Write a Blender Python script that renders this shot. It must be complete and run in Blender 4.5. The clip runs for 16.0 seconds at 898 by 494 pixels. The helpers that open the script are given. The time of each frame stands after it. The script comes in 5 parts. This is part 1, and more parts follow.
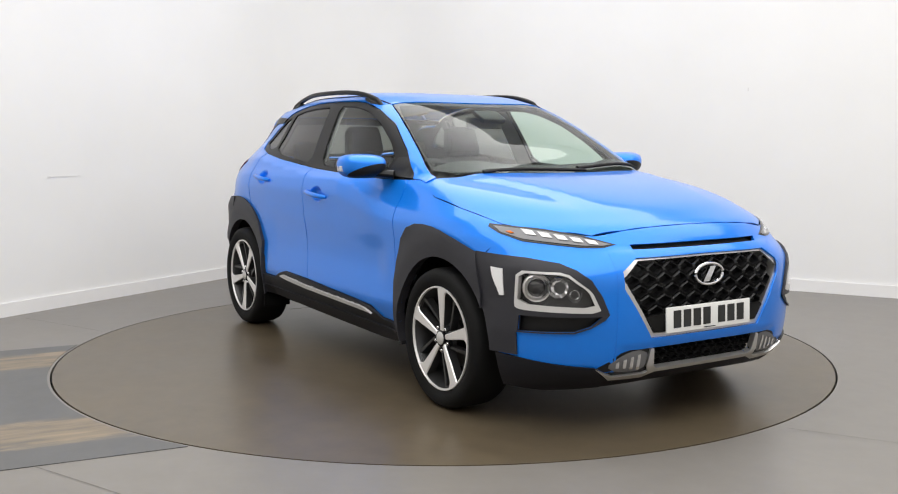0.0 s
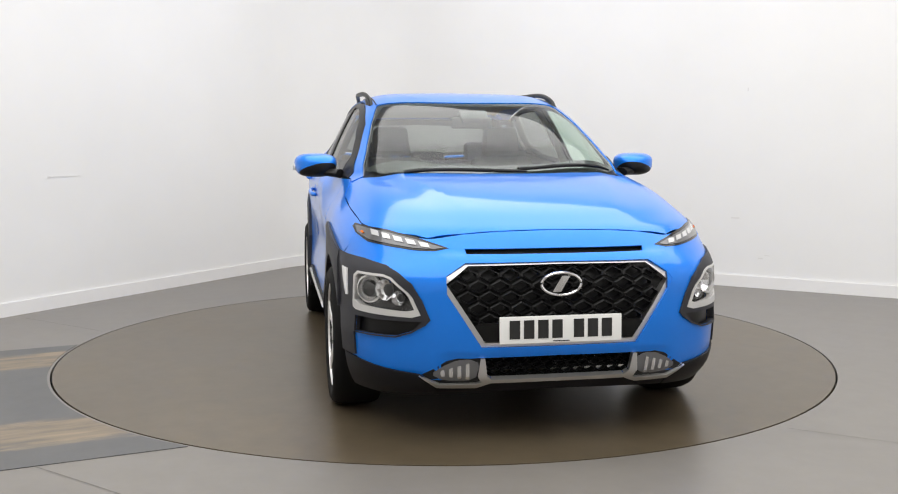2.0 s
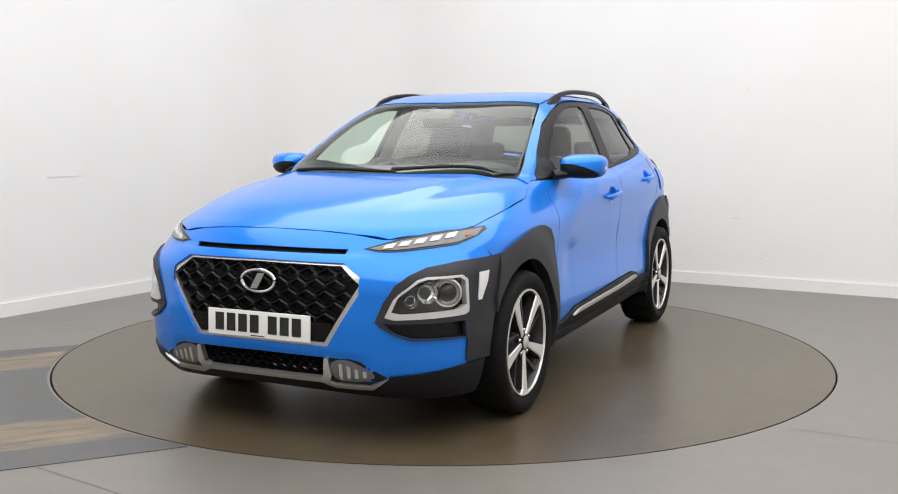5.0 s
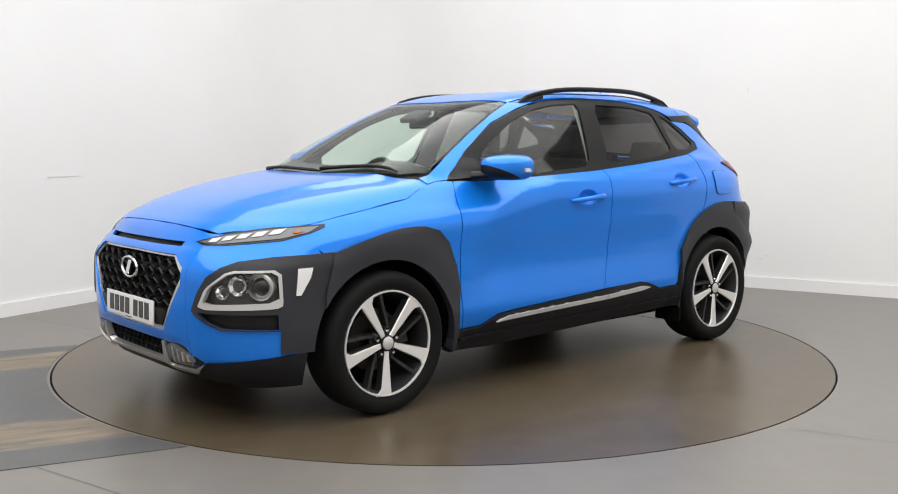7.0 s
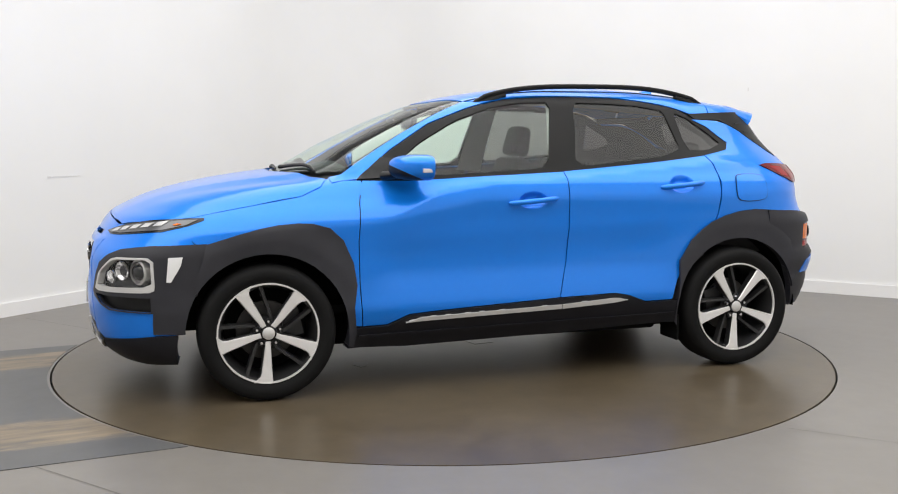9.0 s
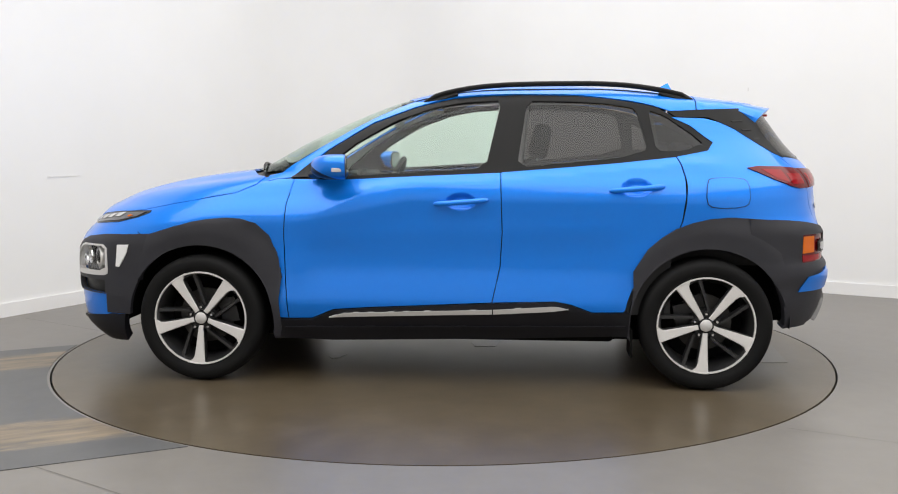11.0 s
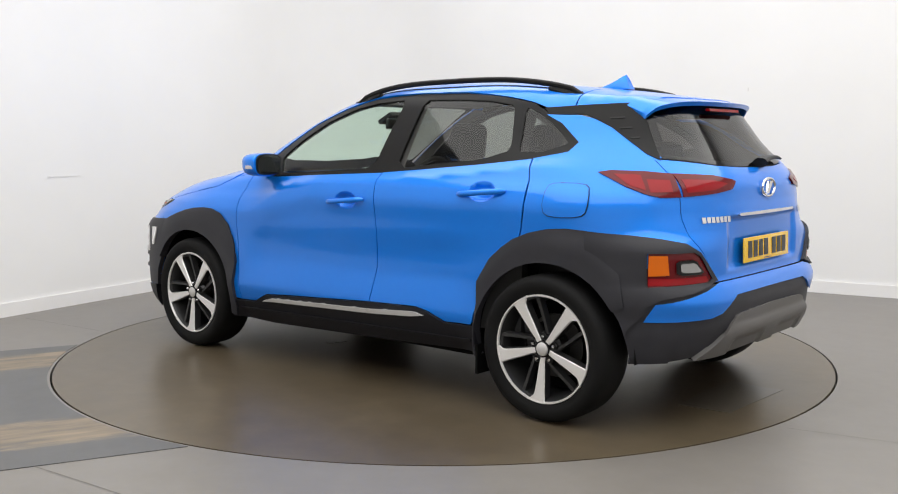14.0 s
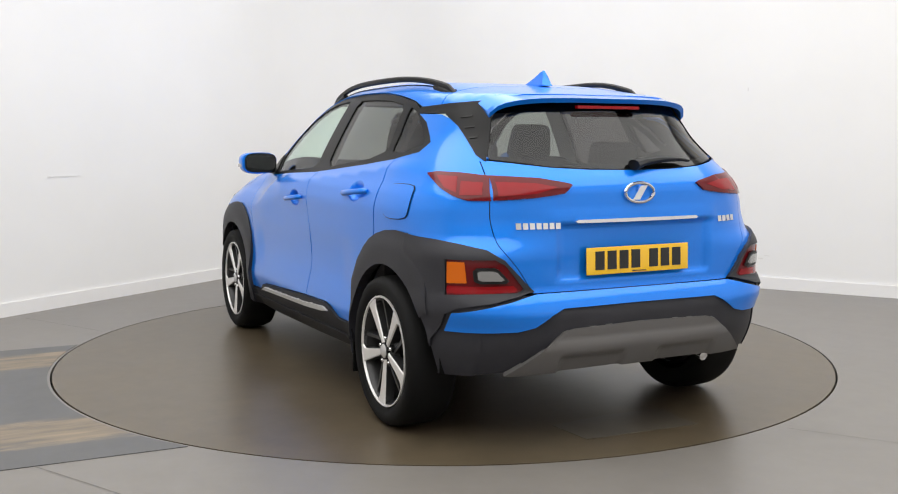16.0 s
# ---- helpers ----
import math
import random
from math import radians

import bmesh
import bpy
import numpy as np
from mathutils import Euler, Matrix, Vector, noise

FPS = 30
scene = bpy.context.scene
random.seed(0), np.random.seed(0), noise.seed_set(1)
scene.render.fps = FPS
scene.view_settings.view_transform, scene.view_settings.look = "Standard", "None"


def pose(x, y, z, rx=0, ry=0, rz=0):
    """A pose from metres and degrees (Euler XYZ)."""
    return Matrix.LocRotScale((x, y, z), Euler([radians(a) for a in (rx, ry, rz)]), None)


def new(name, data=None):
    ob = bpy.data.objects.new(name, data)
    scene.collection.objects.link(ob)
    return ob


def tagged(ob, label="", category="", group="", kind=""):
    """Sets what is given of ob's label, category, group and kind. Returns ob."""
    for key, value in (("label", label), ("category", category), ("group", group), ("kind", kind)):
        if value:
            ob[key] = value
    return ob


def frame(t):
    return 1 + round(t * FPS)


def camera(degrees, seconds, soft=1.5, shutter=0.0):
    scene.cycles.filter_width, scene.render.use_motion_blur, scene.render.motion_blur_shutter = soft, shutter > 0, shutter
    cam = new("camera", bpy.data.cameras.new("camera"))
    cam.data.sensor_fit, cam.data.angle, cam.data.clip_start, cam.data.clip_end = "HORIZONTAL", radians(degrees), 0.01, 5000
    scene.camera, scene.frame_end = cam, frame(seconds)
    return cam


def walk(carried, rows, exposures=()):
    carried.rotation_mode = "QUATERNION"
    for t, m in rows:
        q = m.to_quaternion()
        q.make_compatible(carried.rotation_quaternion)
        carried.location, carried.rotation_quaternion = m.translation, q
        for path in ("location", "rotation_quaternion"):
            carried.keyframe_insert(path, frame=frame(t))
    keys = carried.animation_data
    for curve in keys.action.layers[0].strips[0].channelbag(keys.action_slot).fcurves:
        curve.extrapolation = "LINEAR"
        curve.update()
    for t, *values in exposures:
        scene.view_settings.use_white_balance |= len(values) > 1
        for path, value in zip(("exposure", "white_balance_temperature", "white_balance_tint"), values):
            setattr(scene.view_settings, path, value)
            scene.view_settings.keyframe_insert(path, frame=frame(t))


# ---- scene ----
from mathutils import geometry

cam = camera(49.38, 16.0, soft=1.1)
EYE = (0.0, -5.936, 1.25)
CAM = pose(*EYE, 90 - 6.13, 0, -0.27)
walk(cam, [(0.0, CAM), (16.0, CAM)])

# ---- light ----
world = bpy.data.worlds.new("world")
scene.world = world
world.use_nodes = True
world.node_tree.nodes["Background"].inputs[0].default_value = (0.9, 0.95, 1.0, 1)
world.node_tree.nodes["Background"].inputs[1].default_value = 0.1
scene.view_settings.exposure = 0.0

E1 = Vector((0.857, -0.515, 0))      # along the right-hand wall
E2 = Vector((0.490, 0.872, 0))       # along the left-hand wall
CORNER = Vector((-1.1, 4.67, 0))
CEIL = 4.2


def room_point(a, b, z=0.0):
    return CORNER + E1 * a - E2 * b + Vector((0, 0, z))


def panel_light(a, b, w, d, power):
    lamp = bpy.data.lights.new("softbox_lamp", "AREA")
    lamp.shape, lamp.size, lamp.size_y, lamp.energy = "RECTANGLE", w, d, power
    lamp.color = (1.0, 0.985, 0.96)
    ob = new("softbox_lamp", lamp)
    ob.matrix_basis = Matrix.Translation(room_point(a, b, CEIL - 0.12)) @ pose(0, 0, 0, 0, 0, -31.0)
    return ob


panel_light(4.8, 5.4, 8.2, 9.6, 615)


# ---- materials ----
def material(name, colour, rough=0.5, metal=0.0, **more):
    m = bpy.data.materials.new(name)
    m.use_nodes = True
    b = m.node_tree.nodes["Principled BSDF"]
    b.inputs["Base Color"].default_value = (*colour, 1)
    b.inputs["Roughness"].default_value = rough
    b.inputs["Metallic"].default_value = metal
    for k, v in more.items():
        b.inputs[k.replace("_", " ")].default_value = v
    return m


def node(m, kind, **inputs):
    n = m.node_tree.nodes.new(kind)
    for k, v in inputs.items():
        n.inputs[k].default_value = v
    return n


def link(m, a, b):
    m.node_tree.links.new(a, b)


def ramp(m, fac, stops):
    n = m.node_tree.nodes.new("ShaderNodeValToRGB")
    while len(n.color_ramp.elements) < len(stops):
        n.color_ramp.elements.new(0.5)
    for e, (p, c) in zip(n.color_ramp.elements, stops):
        e.position, e.color = p, (*c, 1)
    link(m, fac, n.inputs[0])
    return n


def shader(m):
    return m.node_tree.nodes["Principled BSDF"]


def noise_tex(m, scale, detail=4.0, rough=0.55, stretch=(1, 1, 1)):
    co = m.node_tree.nodes.new("ShaderNodeTexCoord")
    mp = m.node_tree.nodes.new("ShaderNodeMapping")
    mp.inputs["Scale"].default_value = stretch
    n = node(m, "ShaderNodeTexNoise", Scale=scale, Detail=detail, Roughness=rough)
    link(m, co.outputs["Object"], mp.inputs["Vector"])
    link(m, mp.outputs[0], n.inputs["Vector"])
    return n


def bump(m, fac, strength, distance):
    n = node(m, "ShaderNodeBump", Strength=strength, Distance=distance)
    link(m, fac, n.inputs["Height"])
    link(m, n.outputs[0], shader(m).inputs["Normal"])


# white painted studio wall
WALL = material("white_wall_paint", (0.8, 0.79, 0.775), 0.75)
n1, n2 = noise_tex(WALL, 1.3, 5), noise_tex(WALL, 60, 3)
link(WALL, ramp(WALL, n1.outputs[0], [(0.3, (0.79, 0.785, 0.775)), (0.7, (0.815, 0.81, 0.802))]).outputs[0], shader(WALL).inputs["Base Color"])
bump(WALL, n2.outputs[0], 0.12, 0.002)
SKIRT = material("white_skirting_paint", (0.82, 0.81, 0.8), 0.4)
CEILING = material("ceiling_white", (0.8, 0.8, 0.8), 0.8)


def floor_paint(name, dark, light, rough):
    m = material(name, light, rough)
    a, b, c = noise_tex(m, 0.9, 6, 0.6), noise_tex(m, 7, 6, 0.65), noise_tex(m, 140, 3)
    mix = node(m, "ShaderNodeMath")
    mix.operation = "MULTIPLY_ADD"
    mix.inputs[1].default_value = 0.4
    link(m, b.outputs[0], mix.inputs[0])
    half = node(m, "ShaderNodeMath")
    half.operation = "MULTIPLY"
    half.inputs[1].default_value = 0.6
    link(m, a.outputs[0], half.inputs[0])
    link(m, half.outputs[0], mix.inputs[2])
    link(m, ramp(m, mix.outputs[0], [(0.32, dark), (0.62, light)]).outputs[0], shader(m).inputs["Base Color"])
    r = ramp(m, a.outputs[0], [(0.3, (rough - 0.02,) * 3), (0.7, (rough + 0.04,) * 3)])
    link(m, r.outputs[0], shader(m).inputs["Roughness"])
    bump(m, c.outputs[0], 0.012, 0.0005)
    return m


FLOOR = floor_paint("grey_floor_paint", (0.145, 0.134, 0.121), (0.178, 0.165, 0.149), 0.36)
TABLE = floor_paint("turntable_floor_paint", (0.060, 0.045, 0.027), (0.106, 0.083, 0.053), 0.31)
GAP = material("dark_gap_rubber", (0.012, 0.012, 0.012), 0.7)


# ---- structure ----
def mesh_object(name, bm, mat, parent=None, label="", smooth=False):
    me = bpy.data.meshes.new(name)
    bm.normal_update()
    bm.to_mesh(me)
    bm.free()
    if smooth:
        me.shade_smooth()
    if mat:
        me.materials.append(mat)
    ob = new(name, me)
    if parent:
        ob.parent = parent
    if label:
        ob["label"] = label
    return ob


part = mesh_object


def extrude_outline(pts, z0, z1):
    """A prism over a plan outline."""
    bm = bmesh.new()
    lo = [bm.verts.new((x, y, z0)) for x, y in pts]
    hi = [bm.verts.new((x, y, z1)) for x, y in pts]
    n = len(pts)
    for i in range(n):
        j = (i + 1) % n
        bm.faces.new((lo[i], lo[j], hi[j], hi[i]))
    bm.faces.new(hi)
    bm.faces.new(lo[::-1])
    bmesh.ops.recalc_face_normals(bm, faces=bm.faces)
    return bm


R_TABLE = 2.249
ROOM_A, ROOM_B, COVE = 9.6, 12.0, 1.1


def wall_line(inset):
    """Plan line of the two visible walls with their rounded corner, from far right to near left."""
    r = COVE - inset
    c = room_point(COVE, COVE)
    pts = [room_point(ROOM_A, inset)]
    for i in range(25):
        a = math.pi / 2 * i / 24
        pts.append(c + E2 * (r * math.cos(a)) - E1 * (r * math.sin(a)))
    pts.append(room_point(inset, ROOM_B))
    return [(p.x, p.y) for p in pts]


def wall_strip(name, inner, outer, z0, z1, mat, smooth=True):
    a, b = wall_line(inner), wall_line(outer)
    bm = bmesh.new()
    ring = [[bm.verts.new((*p, z)) for p in line] for line, z in ((a, z0), (a, z1), (b, z1), (b, z0))]
    for k in range(4):
        for i in range(len(a) - 1):
            bm.faces.new((ring[k][i], ring[k][i + 1], ring[(k + 1) % 4][i + 1], ring[(k + 1) % 4][i]))
    bmesh.ops.recalc_face_normals(bm, faces=bm.faces)
    ob = mesh_object(name, bm, mat, smooth=smooth)
    if smooth:
        ob.data.set_sharp_from_angle(angle=radians(40))
    return ob


tagged(wall_strip("wall_curved", 0.0, -0.15, 0.0, CEIL, WALL), "white painted studio wall with a rounded corner", "wall", kind="structure")
tagged(wall_strip("baseboard", 0.016, 0.002, 0.0, 0.10, SKIRT), "white painted skirting board along the wall", "baseboard", kind="structure")


def box(name, a0, a1, b0, b1, z0, z1, mat):
    pts = [room_point(a, b) for a, b in ((a0, b0), (a1, b0), (a1, b1), (a0, b1))]
    return mesh_object(name, extrude_outline([(p.x, p.y) for p in pts], z0, z1), mat)


tagged(box("wall_east", ROOM_A, ROOM_A + 0.15, -0.15, ROOM_B + 0.15, 0, CEIL, WALL), "plain white painted studio wall", "wall", kind="structure")
tagged(box("wall_south", -0.15, ROOM_A, ROOM_B, ROOM_B + 0.15, 0, CEIL, WALL), "plain white painted studio wall", "wall", kind="structure")
tagged(box("ceiling", -0.15, ROOM_A + 0.15, -0.15, ROOM_B + 0.15, CEIL + 0.004, CEIL + 0.15, CEILING), "white studio ceiling", "ceiling", kind="structure")


def ring_floor():
    """Floor sheet with a round hole for the turntable."""
    bm = bmesh.new()
    n = 192
    inner, outer = [], []
    for i in range(n):
        a = 2 * math.pi * i / n
        c, s = math.cos(a), math.sin(a)
        inner.append(bm.verts.new((R_TABLE + 0.011) * Vector((c, s, 0))))
        outer.append(bm.verts.new(14.0 * Vector((c, s, 0))))
    low = [bm.verts.new((v.co.x, v.co.y, -0.06)) for v in inner]
    for i in range(n):
        j = (i + 1) % n
        bm.faces.new((inner[i], outer[i], outer[j], inner[j]))
        bm.faces.new((low[i], inner[i], inner[j], low[j]))
    bmesh.ops.recalc_face_normals(bm, faces=bm.faces)
    return bm


tagged(mesh_object("floor", ring_floor(), FLOOR), "smooth grey painted concrete studio floor", "floor", kind="structure")
circle = [(14 * math.cos(2 * math.pi * i / 64), 14 * math.sin(2 * math.pi * i / 64)) for i in range(64)]
tagged(mesh_object("floor_pit", extrude_outline(circle, -0.3, -0.06), GAP), "dark pit under the turntable edge", "floor", kind="structure")


# ---- worn drive-on strip beside the turntable, floor joints ----
ALONG, ACROSS = Vector((0.908, 0.42, 0)), Vector((-0.42, 0.908, 0))
STRIP = floor_paint("dark_strip_paint", (0.062, 0.063, 0.064), (0.092, 0.092, 0.092), 0.42)


def worn_mix(m, centre, spread):
    """Streaks where wheels have rubbed the dark paint through to an ochre ground."""
    t = m.node_tree
    co = t.nodes.new("ShaderNodeTexCoord")
    mp = t.nodes.new("ShaderNodeMapping")
    mp.inputs["Scale"].default_value = (0.9, 5.0, 1)
    n = node(m, "ShaderNodeTexNoise", Scale=2.2, Detail=8, Roughness=0.62)
    link(m, co.outputs["Object"], mp.inputs["Vector"])
    link(m, mp.outputs[0], n.inputs["Vector"])
    sep = t.nodes.new("ShaderNodeSeparateXYZ")
    link(m, co.outputs["Object"], sep.inputs[0])
    total = None
    for c, s in zip(centre, spread):
        d = node(m, "ShaderNodeMath")
        d.operation = "SUBTRACT"
        d.inputs[1].default_value = c
        link(m, sep.outputs[1], d.inputs[0])
        a = node(m, "ShaderNodeMath")
        a.operation = "ABSOLUTE"
        link(m, d.outputs[0], a.inputs[0])
        k = t.nodes.new("ShaderNodeMapRange")
        k.inputs["From Min"].default_value, k.inputs["From Max"].default_value = s, s * 0.35
        link(m, a.outputs[0], k.inputs["Value"])
        if total is None:
            total = k.outputs[0]
        else:
            mx = node(m, "ShaderNodeMath")
            mx.operation = "MAXIMUM"
            link(m, total, mx.inputs[0])
            link(m, k.outputs[0], mx.inputs[1])
            total = mx.outputs[0]
    prod = node(m, "ShaderNodeMath")
    prod.operation = "MULTIPLY"
    link(m, total, prod.inputs[0])
    link(m, n.outputs[0], prod.inputs[1])
    mask = ramp(m, prod.outputs[0], [(0.30, (0, 0, 0)), (0.46, (1, 1, 1))])
    old = shader(m).inputs["Base Color"].links[0].from_socket
    ochre = ramp(m, n.outputs[0], [(0.35, (0.10, 0.083, 0.062)), (0.65, (0.24, 0.185, 0.122))])
    mix = t.nodes.new("ShaderNodeMix")
    mix.data_type = "RGBA"
    link(m, mask.outputs[0], mix.inputs[0])
    link(m, old, mix.inputs[6])
    link(m, ochre.outputs[0], mix.inputs[7])
    link(m, mix.outputs[2], shader(m).inputs["Base Color"])


worn_mix(STRIP, (0.60, -0.92), (0.36, 0.34))


def strip_mesh():
    """A band from the turntable's rim out to the left, trimmed round to the rim."""
    bm = bmesh.new()
    n = 40
    near, far = [], []
    for i in range(n + 1):
        w = -1.382 + (0.975 + 1.382) * i / n
        r = R_TABLE + 0.025
        near.append((-math.sqrt(r * r - w * w), w))
        far.append((-5.5, w))
    top = [[bm.verts.new((x, y, 0.003)) for x, y in row] for row in (near, far)]
    low = [[bm.verts.new((x, y, 0.0)) for x, y in row] for row in (near, far)]
    for i in range(n):
        bm.faces.new((top[0][i], top[1][i], top[1][i + 1], top[0][i + 1]))
        bm.faces.new((top[0][i], top[0][i + 1], low[0][i + 1], low[0][i]))
    for i in (0, n):
        bm.faces.new((top[0][i], top[1][i], low[1][i], low[0][i]))
    bmesh.ops.recalc_face_normals(bm, faces=bm.faces)
    return bm


strip = tagged(mesh_object("floor_strip", strip_mesh(), STRIP), "dark grey floor strip with worn ochre wheel tracks", "floor strip", kind="structure")
strip.matrix_basis = pose(0, 0, 0, 0, 0, math.degrees(math.atan2(0.42, 0.908)))


def joint(x0, y0, x1, y1, w=0.0015):
    a, b = Vector((x0, y0, 0.002)), Vector((x1, y1, 0.002))
    s = (b - a).normalized().cross(Vector((0, 0, 1))) * w
    bm = bmesh.new()
    bm.faces.new([bm.verts.new(q) for q in (a - s, b - s, b + s, a + s)])
    return tagged(mesh_object("floor_joint", bm, JOINT), "thin dark joint line in the floor paint", "floor joint", kind="structure")


JOINT = material("floor_joint_dark", (0.10, 0.092, 0.083), 0.6)
joint(-2.98, 0.95, -2.27, 0.46)
joint(-1.60, -2.25, -1.0, -2.67)
joint(1.50, -1.762, 2.60, -2.37)


# ---- scuffs on the walls ----
SCUFF = material("wall_scuff_grey", (0.71, 0.70, 0.685), 0.8)
for a0, a1, b0, b1, z0, z1 in ((0.001, 0.003, 3.49, 3.78, 0.990, 0.994), (0.001, 0.004, 3.76, 3.79, 0.986, 0.998), (4.19, 4.26, 0.001, 0.003, 0.592, 0.602),
                               (4.43, 4.47, 0.001, 0.003, 0.252, 0.262), (4.48, 4.53, 0.001, 0.003, 0.280, 0.286), (4.295, 4.305, 0.001, 0.003, 1.68, 1.71)):
    tagged(box("wall_scuff", a0, a1, b0, b1, z0, z1, SCUFF), "faint grey scuff mark on the white wall", "wall mark", kind="structure")

# ---- the car's body surface: plan outline by height, rounded at nose and tail ----
def table(xs, ys):
    """A smooth curve through a few points."""
    xs, ys = np.array(xs, float), np.array(ys, float)
    d = np.diff(ys) / np.diff(xs)
    m = np.concatenate([[d[0]], np.where(d[1:] * d[:-1] > 0, 2 * d[1:] * d[:-1] / np.where(d[1:] + d[:-1] == 0, 1, d[1:] + d[:-1]), 0), [d[-1]]])

    def at(x):
        x = np.clip(np.asarray(x, float), xs[0], xs[-1])
        i = np.clip(np.searchsorted(xs, x) - 1, 0, len(xs) - 2)
        h = xs[i + 1] - xs[i]
        u = (x - xs[i]) / h
        return ((1 + 2 * u) * (1 - u) ** 2 * ys[i] + u * (1 - u) ** 2 * h * m[i]
                + u * u * (3 - 2 * u) * ys[i + 1] + u * u * (u - 1) * h * m[i + 1])
    return at


def step(a, b, x):
    u = np.clip((np.asarray(x, float) - a) / (b - a), 0, 1)
    return u * u * (3 - 2 * u)


WIDTH = table([0.1, 0.17, 0.24, 0.31, 0.37, 0.43, 0.50, 0.60, 0.72, 0.85, 0.95, 1.02, 1.09, 1.25, 1.40, 1.47, 1.522, 1.552, 1.568],
              [0.70, 0.76, 0.81, 0.845, 0.868, 0.878, 0.872, 0.868, 0.868, 0.874, 0.880, 0.862, 0.815, 0.741, 0.664, 0.62, 0.545, 0.42, 0.0])
NOSE = table([0.15, 0.22, 0.30, 0.40, 0.55, 0.66, 0.74, 0.80, 0.85, 0.885, 0.92, 0.96, 1.00, 1.04, 1.07, 1.09, 1.25, 1.46, 1.50, 1.535, 1.568],
             [1.93, 2.05, 2.115, 2.132, 2.14, 2.14, 2.118, 2.085, 2.055, 2.02, 1.955, 1.865, 1.73, 1.535, 1.325, 1.16, 0.835, 0.345, 0.20, 0.02, -0.40])
TAIL = table([0.15, 0.25, 0.35, 0.45, 0.56, 0.62, 0.66, 0.75, 0.90, 1.05, 1.10, 1.15, 1.25, 1.41, 1.45, 1.48, 1.53, 1.568],
             [1.82, 1.88, 1.95, 1.985, 1.99, 1.97, 1.945, 1.945, 1.95, 1.945, 1.925, 1.885, 1.80, 1.68, 1.64, 1.45, 1.05, 0.42])
NOSE_N = table([0.2, 0.5, 0.70, 0.78, 0.86, 1.05, 1.15, 1.5], [3.2, 3.65, 3.55, 3.0, 2.7, 2.9, 4.6, 4.6])
TAIL_N = table([0.2, 0.5, 0.6, 0.78, 0.87, 0.96, 1.2, 1.5], [3.8, 4.2, 5.0, 5.0, 3.7, 3.3, 3.3, 4.0])
DROP = table([0.2, 0.85, 1.15, 1.6, 2.0], [0.0, 0.11, 0.12, 0.15, 0.15])


def half(x, z):
    """Half the body's width at x, z."""
    x, z = np.asarray(x, float), np.asarray(z, float)
    zz = z
    ends = step(0.8, 1.0, np.abs(x))
    z = np.where(z < 0.43, z + (0.43 - z) * 0.8 * ends, z)
    w = WIDTH(z + DROP(x) * (z > 0.3) * step(0.5, 0.9, z) * (1 - 0.75 * step(1.2, 1.45, z)))
    w = w - 0.055 * step(1.08, 1.3, z) * step(-0.5, -1.4, x) - 0.012 * step(-0.8, -1.5, x)
    xf, xr = NOSE(zz), -TAIL(zz)
    cf, cr = xf - 0.92, xr + 0.85
    mid = (cf + cr) / 2
    cf, cr = np.maximum(cf, mid), np.minimum(cr, mid)
    nf, nr = NOSE_N(z), TAIL_N(z)
    u = np.clip((x - cf) / np.maximum(xf - cf, 1e-4), 0, None)
    v = np.clip((cr - x) / np.maximum(cr - xr, 1e-4), 0, None)
    f = np.clip(1 - u ** nf, 0, 1) ** (1 / nf) * np.clip(1 - v ** nr, 0, 1) ** (1 / nr)
    return np.where((u >= 1) | (v >= 1), -1.0, w * f)


def inside(p):
    return (np.abs(p[..., 1]) < half(p[..., 0], p[..., 2])) & (p[..., 2] < 1.568)


def shoot(start, way, reach, n=56, fine=17):
    """First meeting of rays from outside with the body surface; bisected."""
    start = np.atleast_2d(start)
    way = np.broadcast_to(way, start.shape)
    lo, hi = np.zeros(len(start)), np.full(len(start), float(reach))
    todo, found = np.arange(len(start)), np.zeros(len(start), bool)
    for k in range(n + 1):
        t = reach * k / n
        hit = inside(start[todo] + t * way[todo])
        hi[todo[hit]], lo[todo[hit]] = t, max(0, t - reach / n)
        found[todo[hit]] = True
        todo = todo[~hit]
        if not len(todo):
            break
    for _ in range(fine):
        m = (lo + hi) / 2
        hit = inside(start + m[:, None] * way)
        hi, lo = np.where(hit, m, hi), np.where(hit, lo, m)
    return start + hi[:, None] * way, found


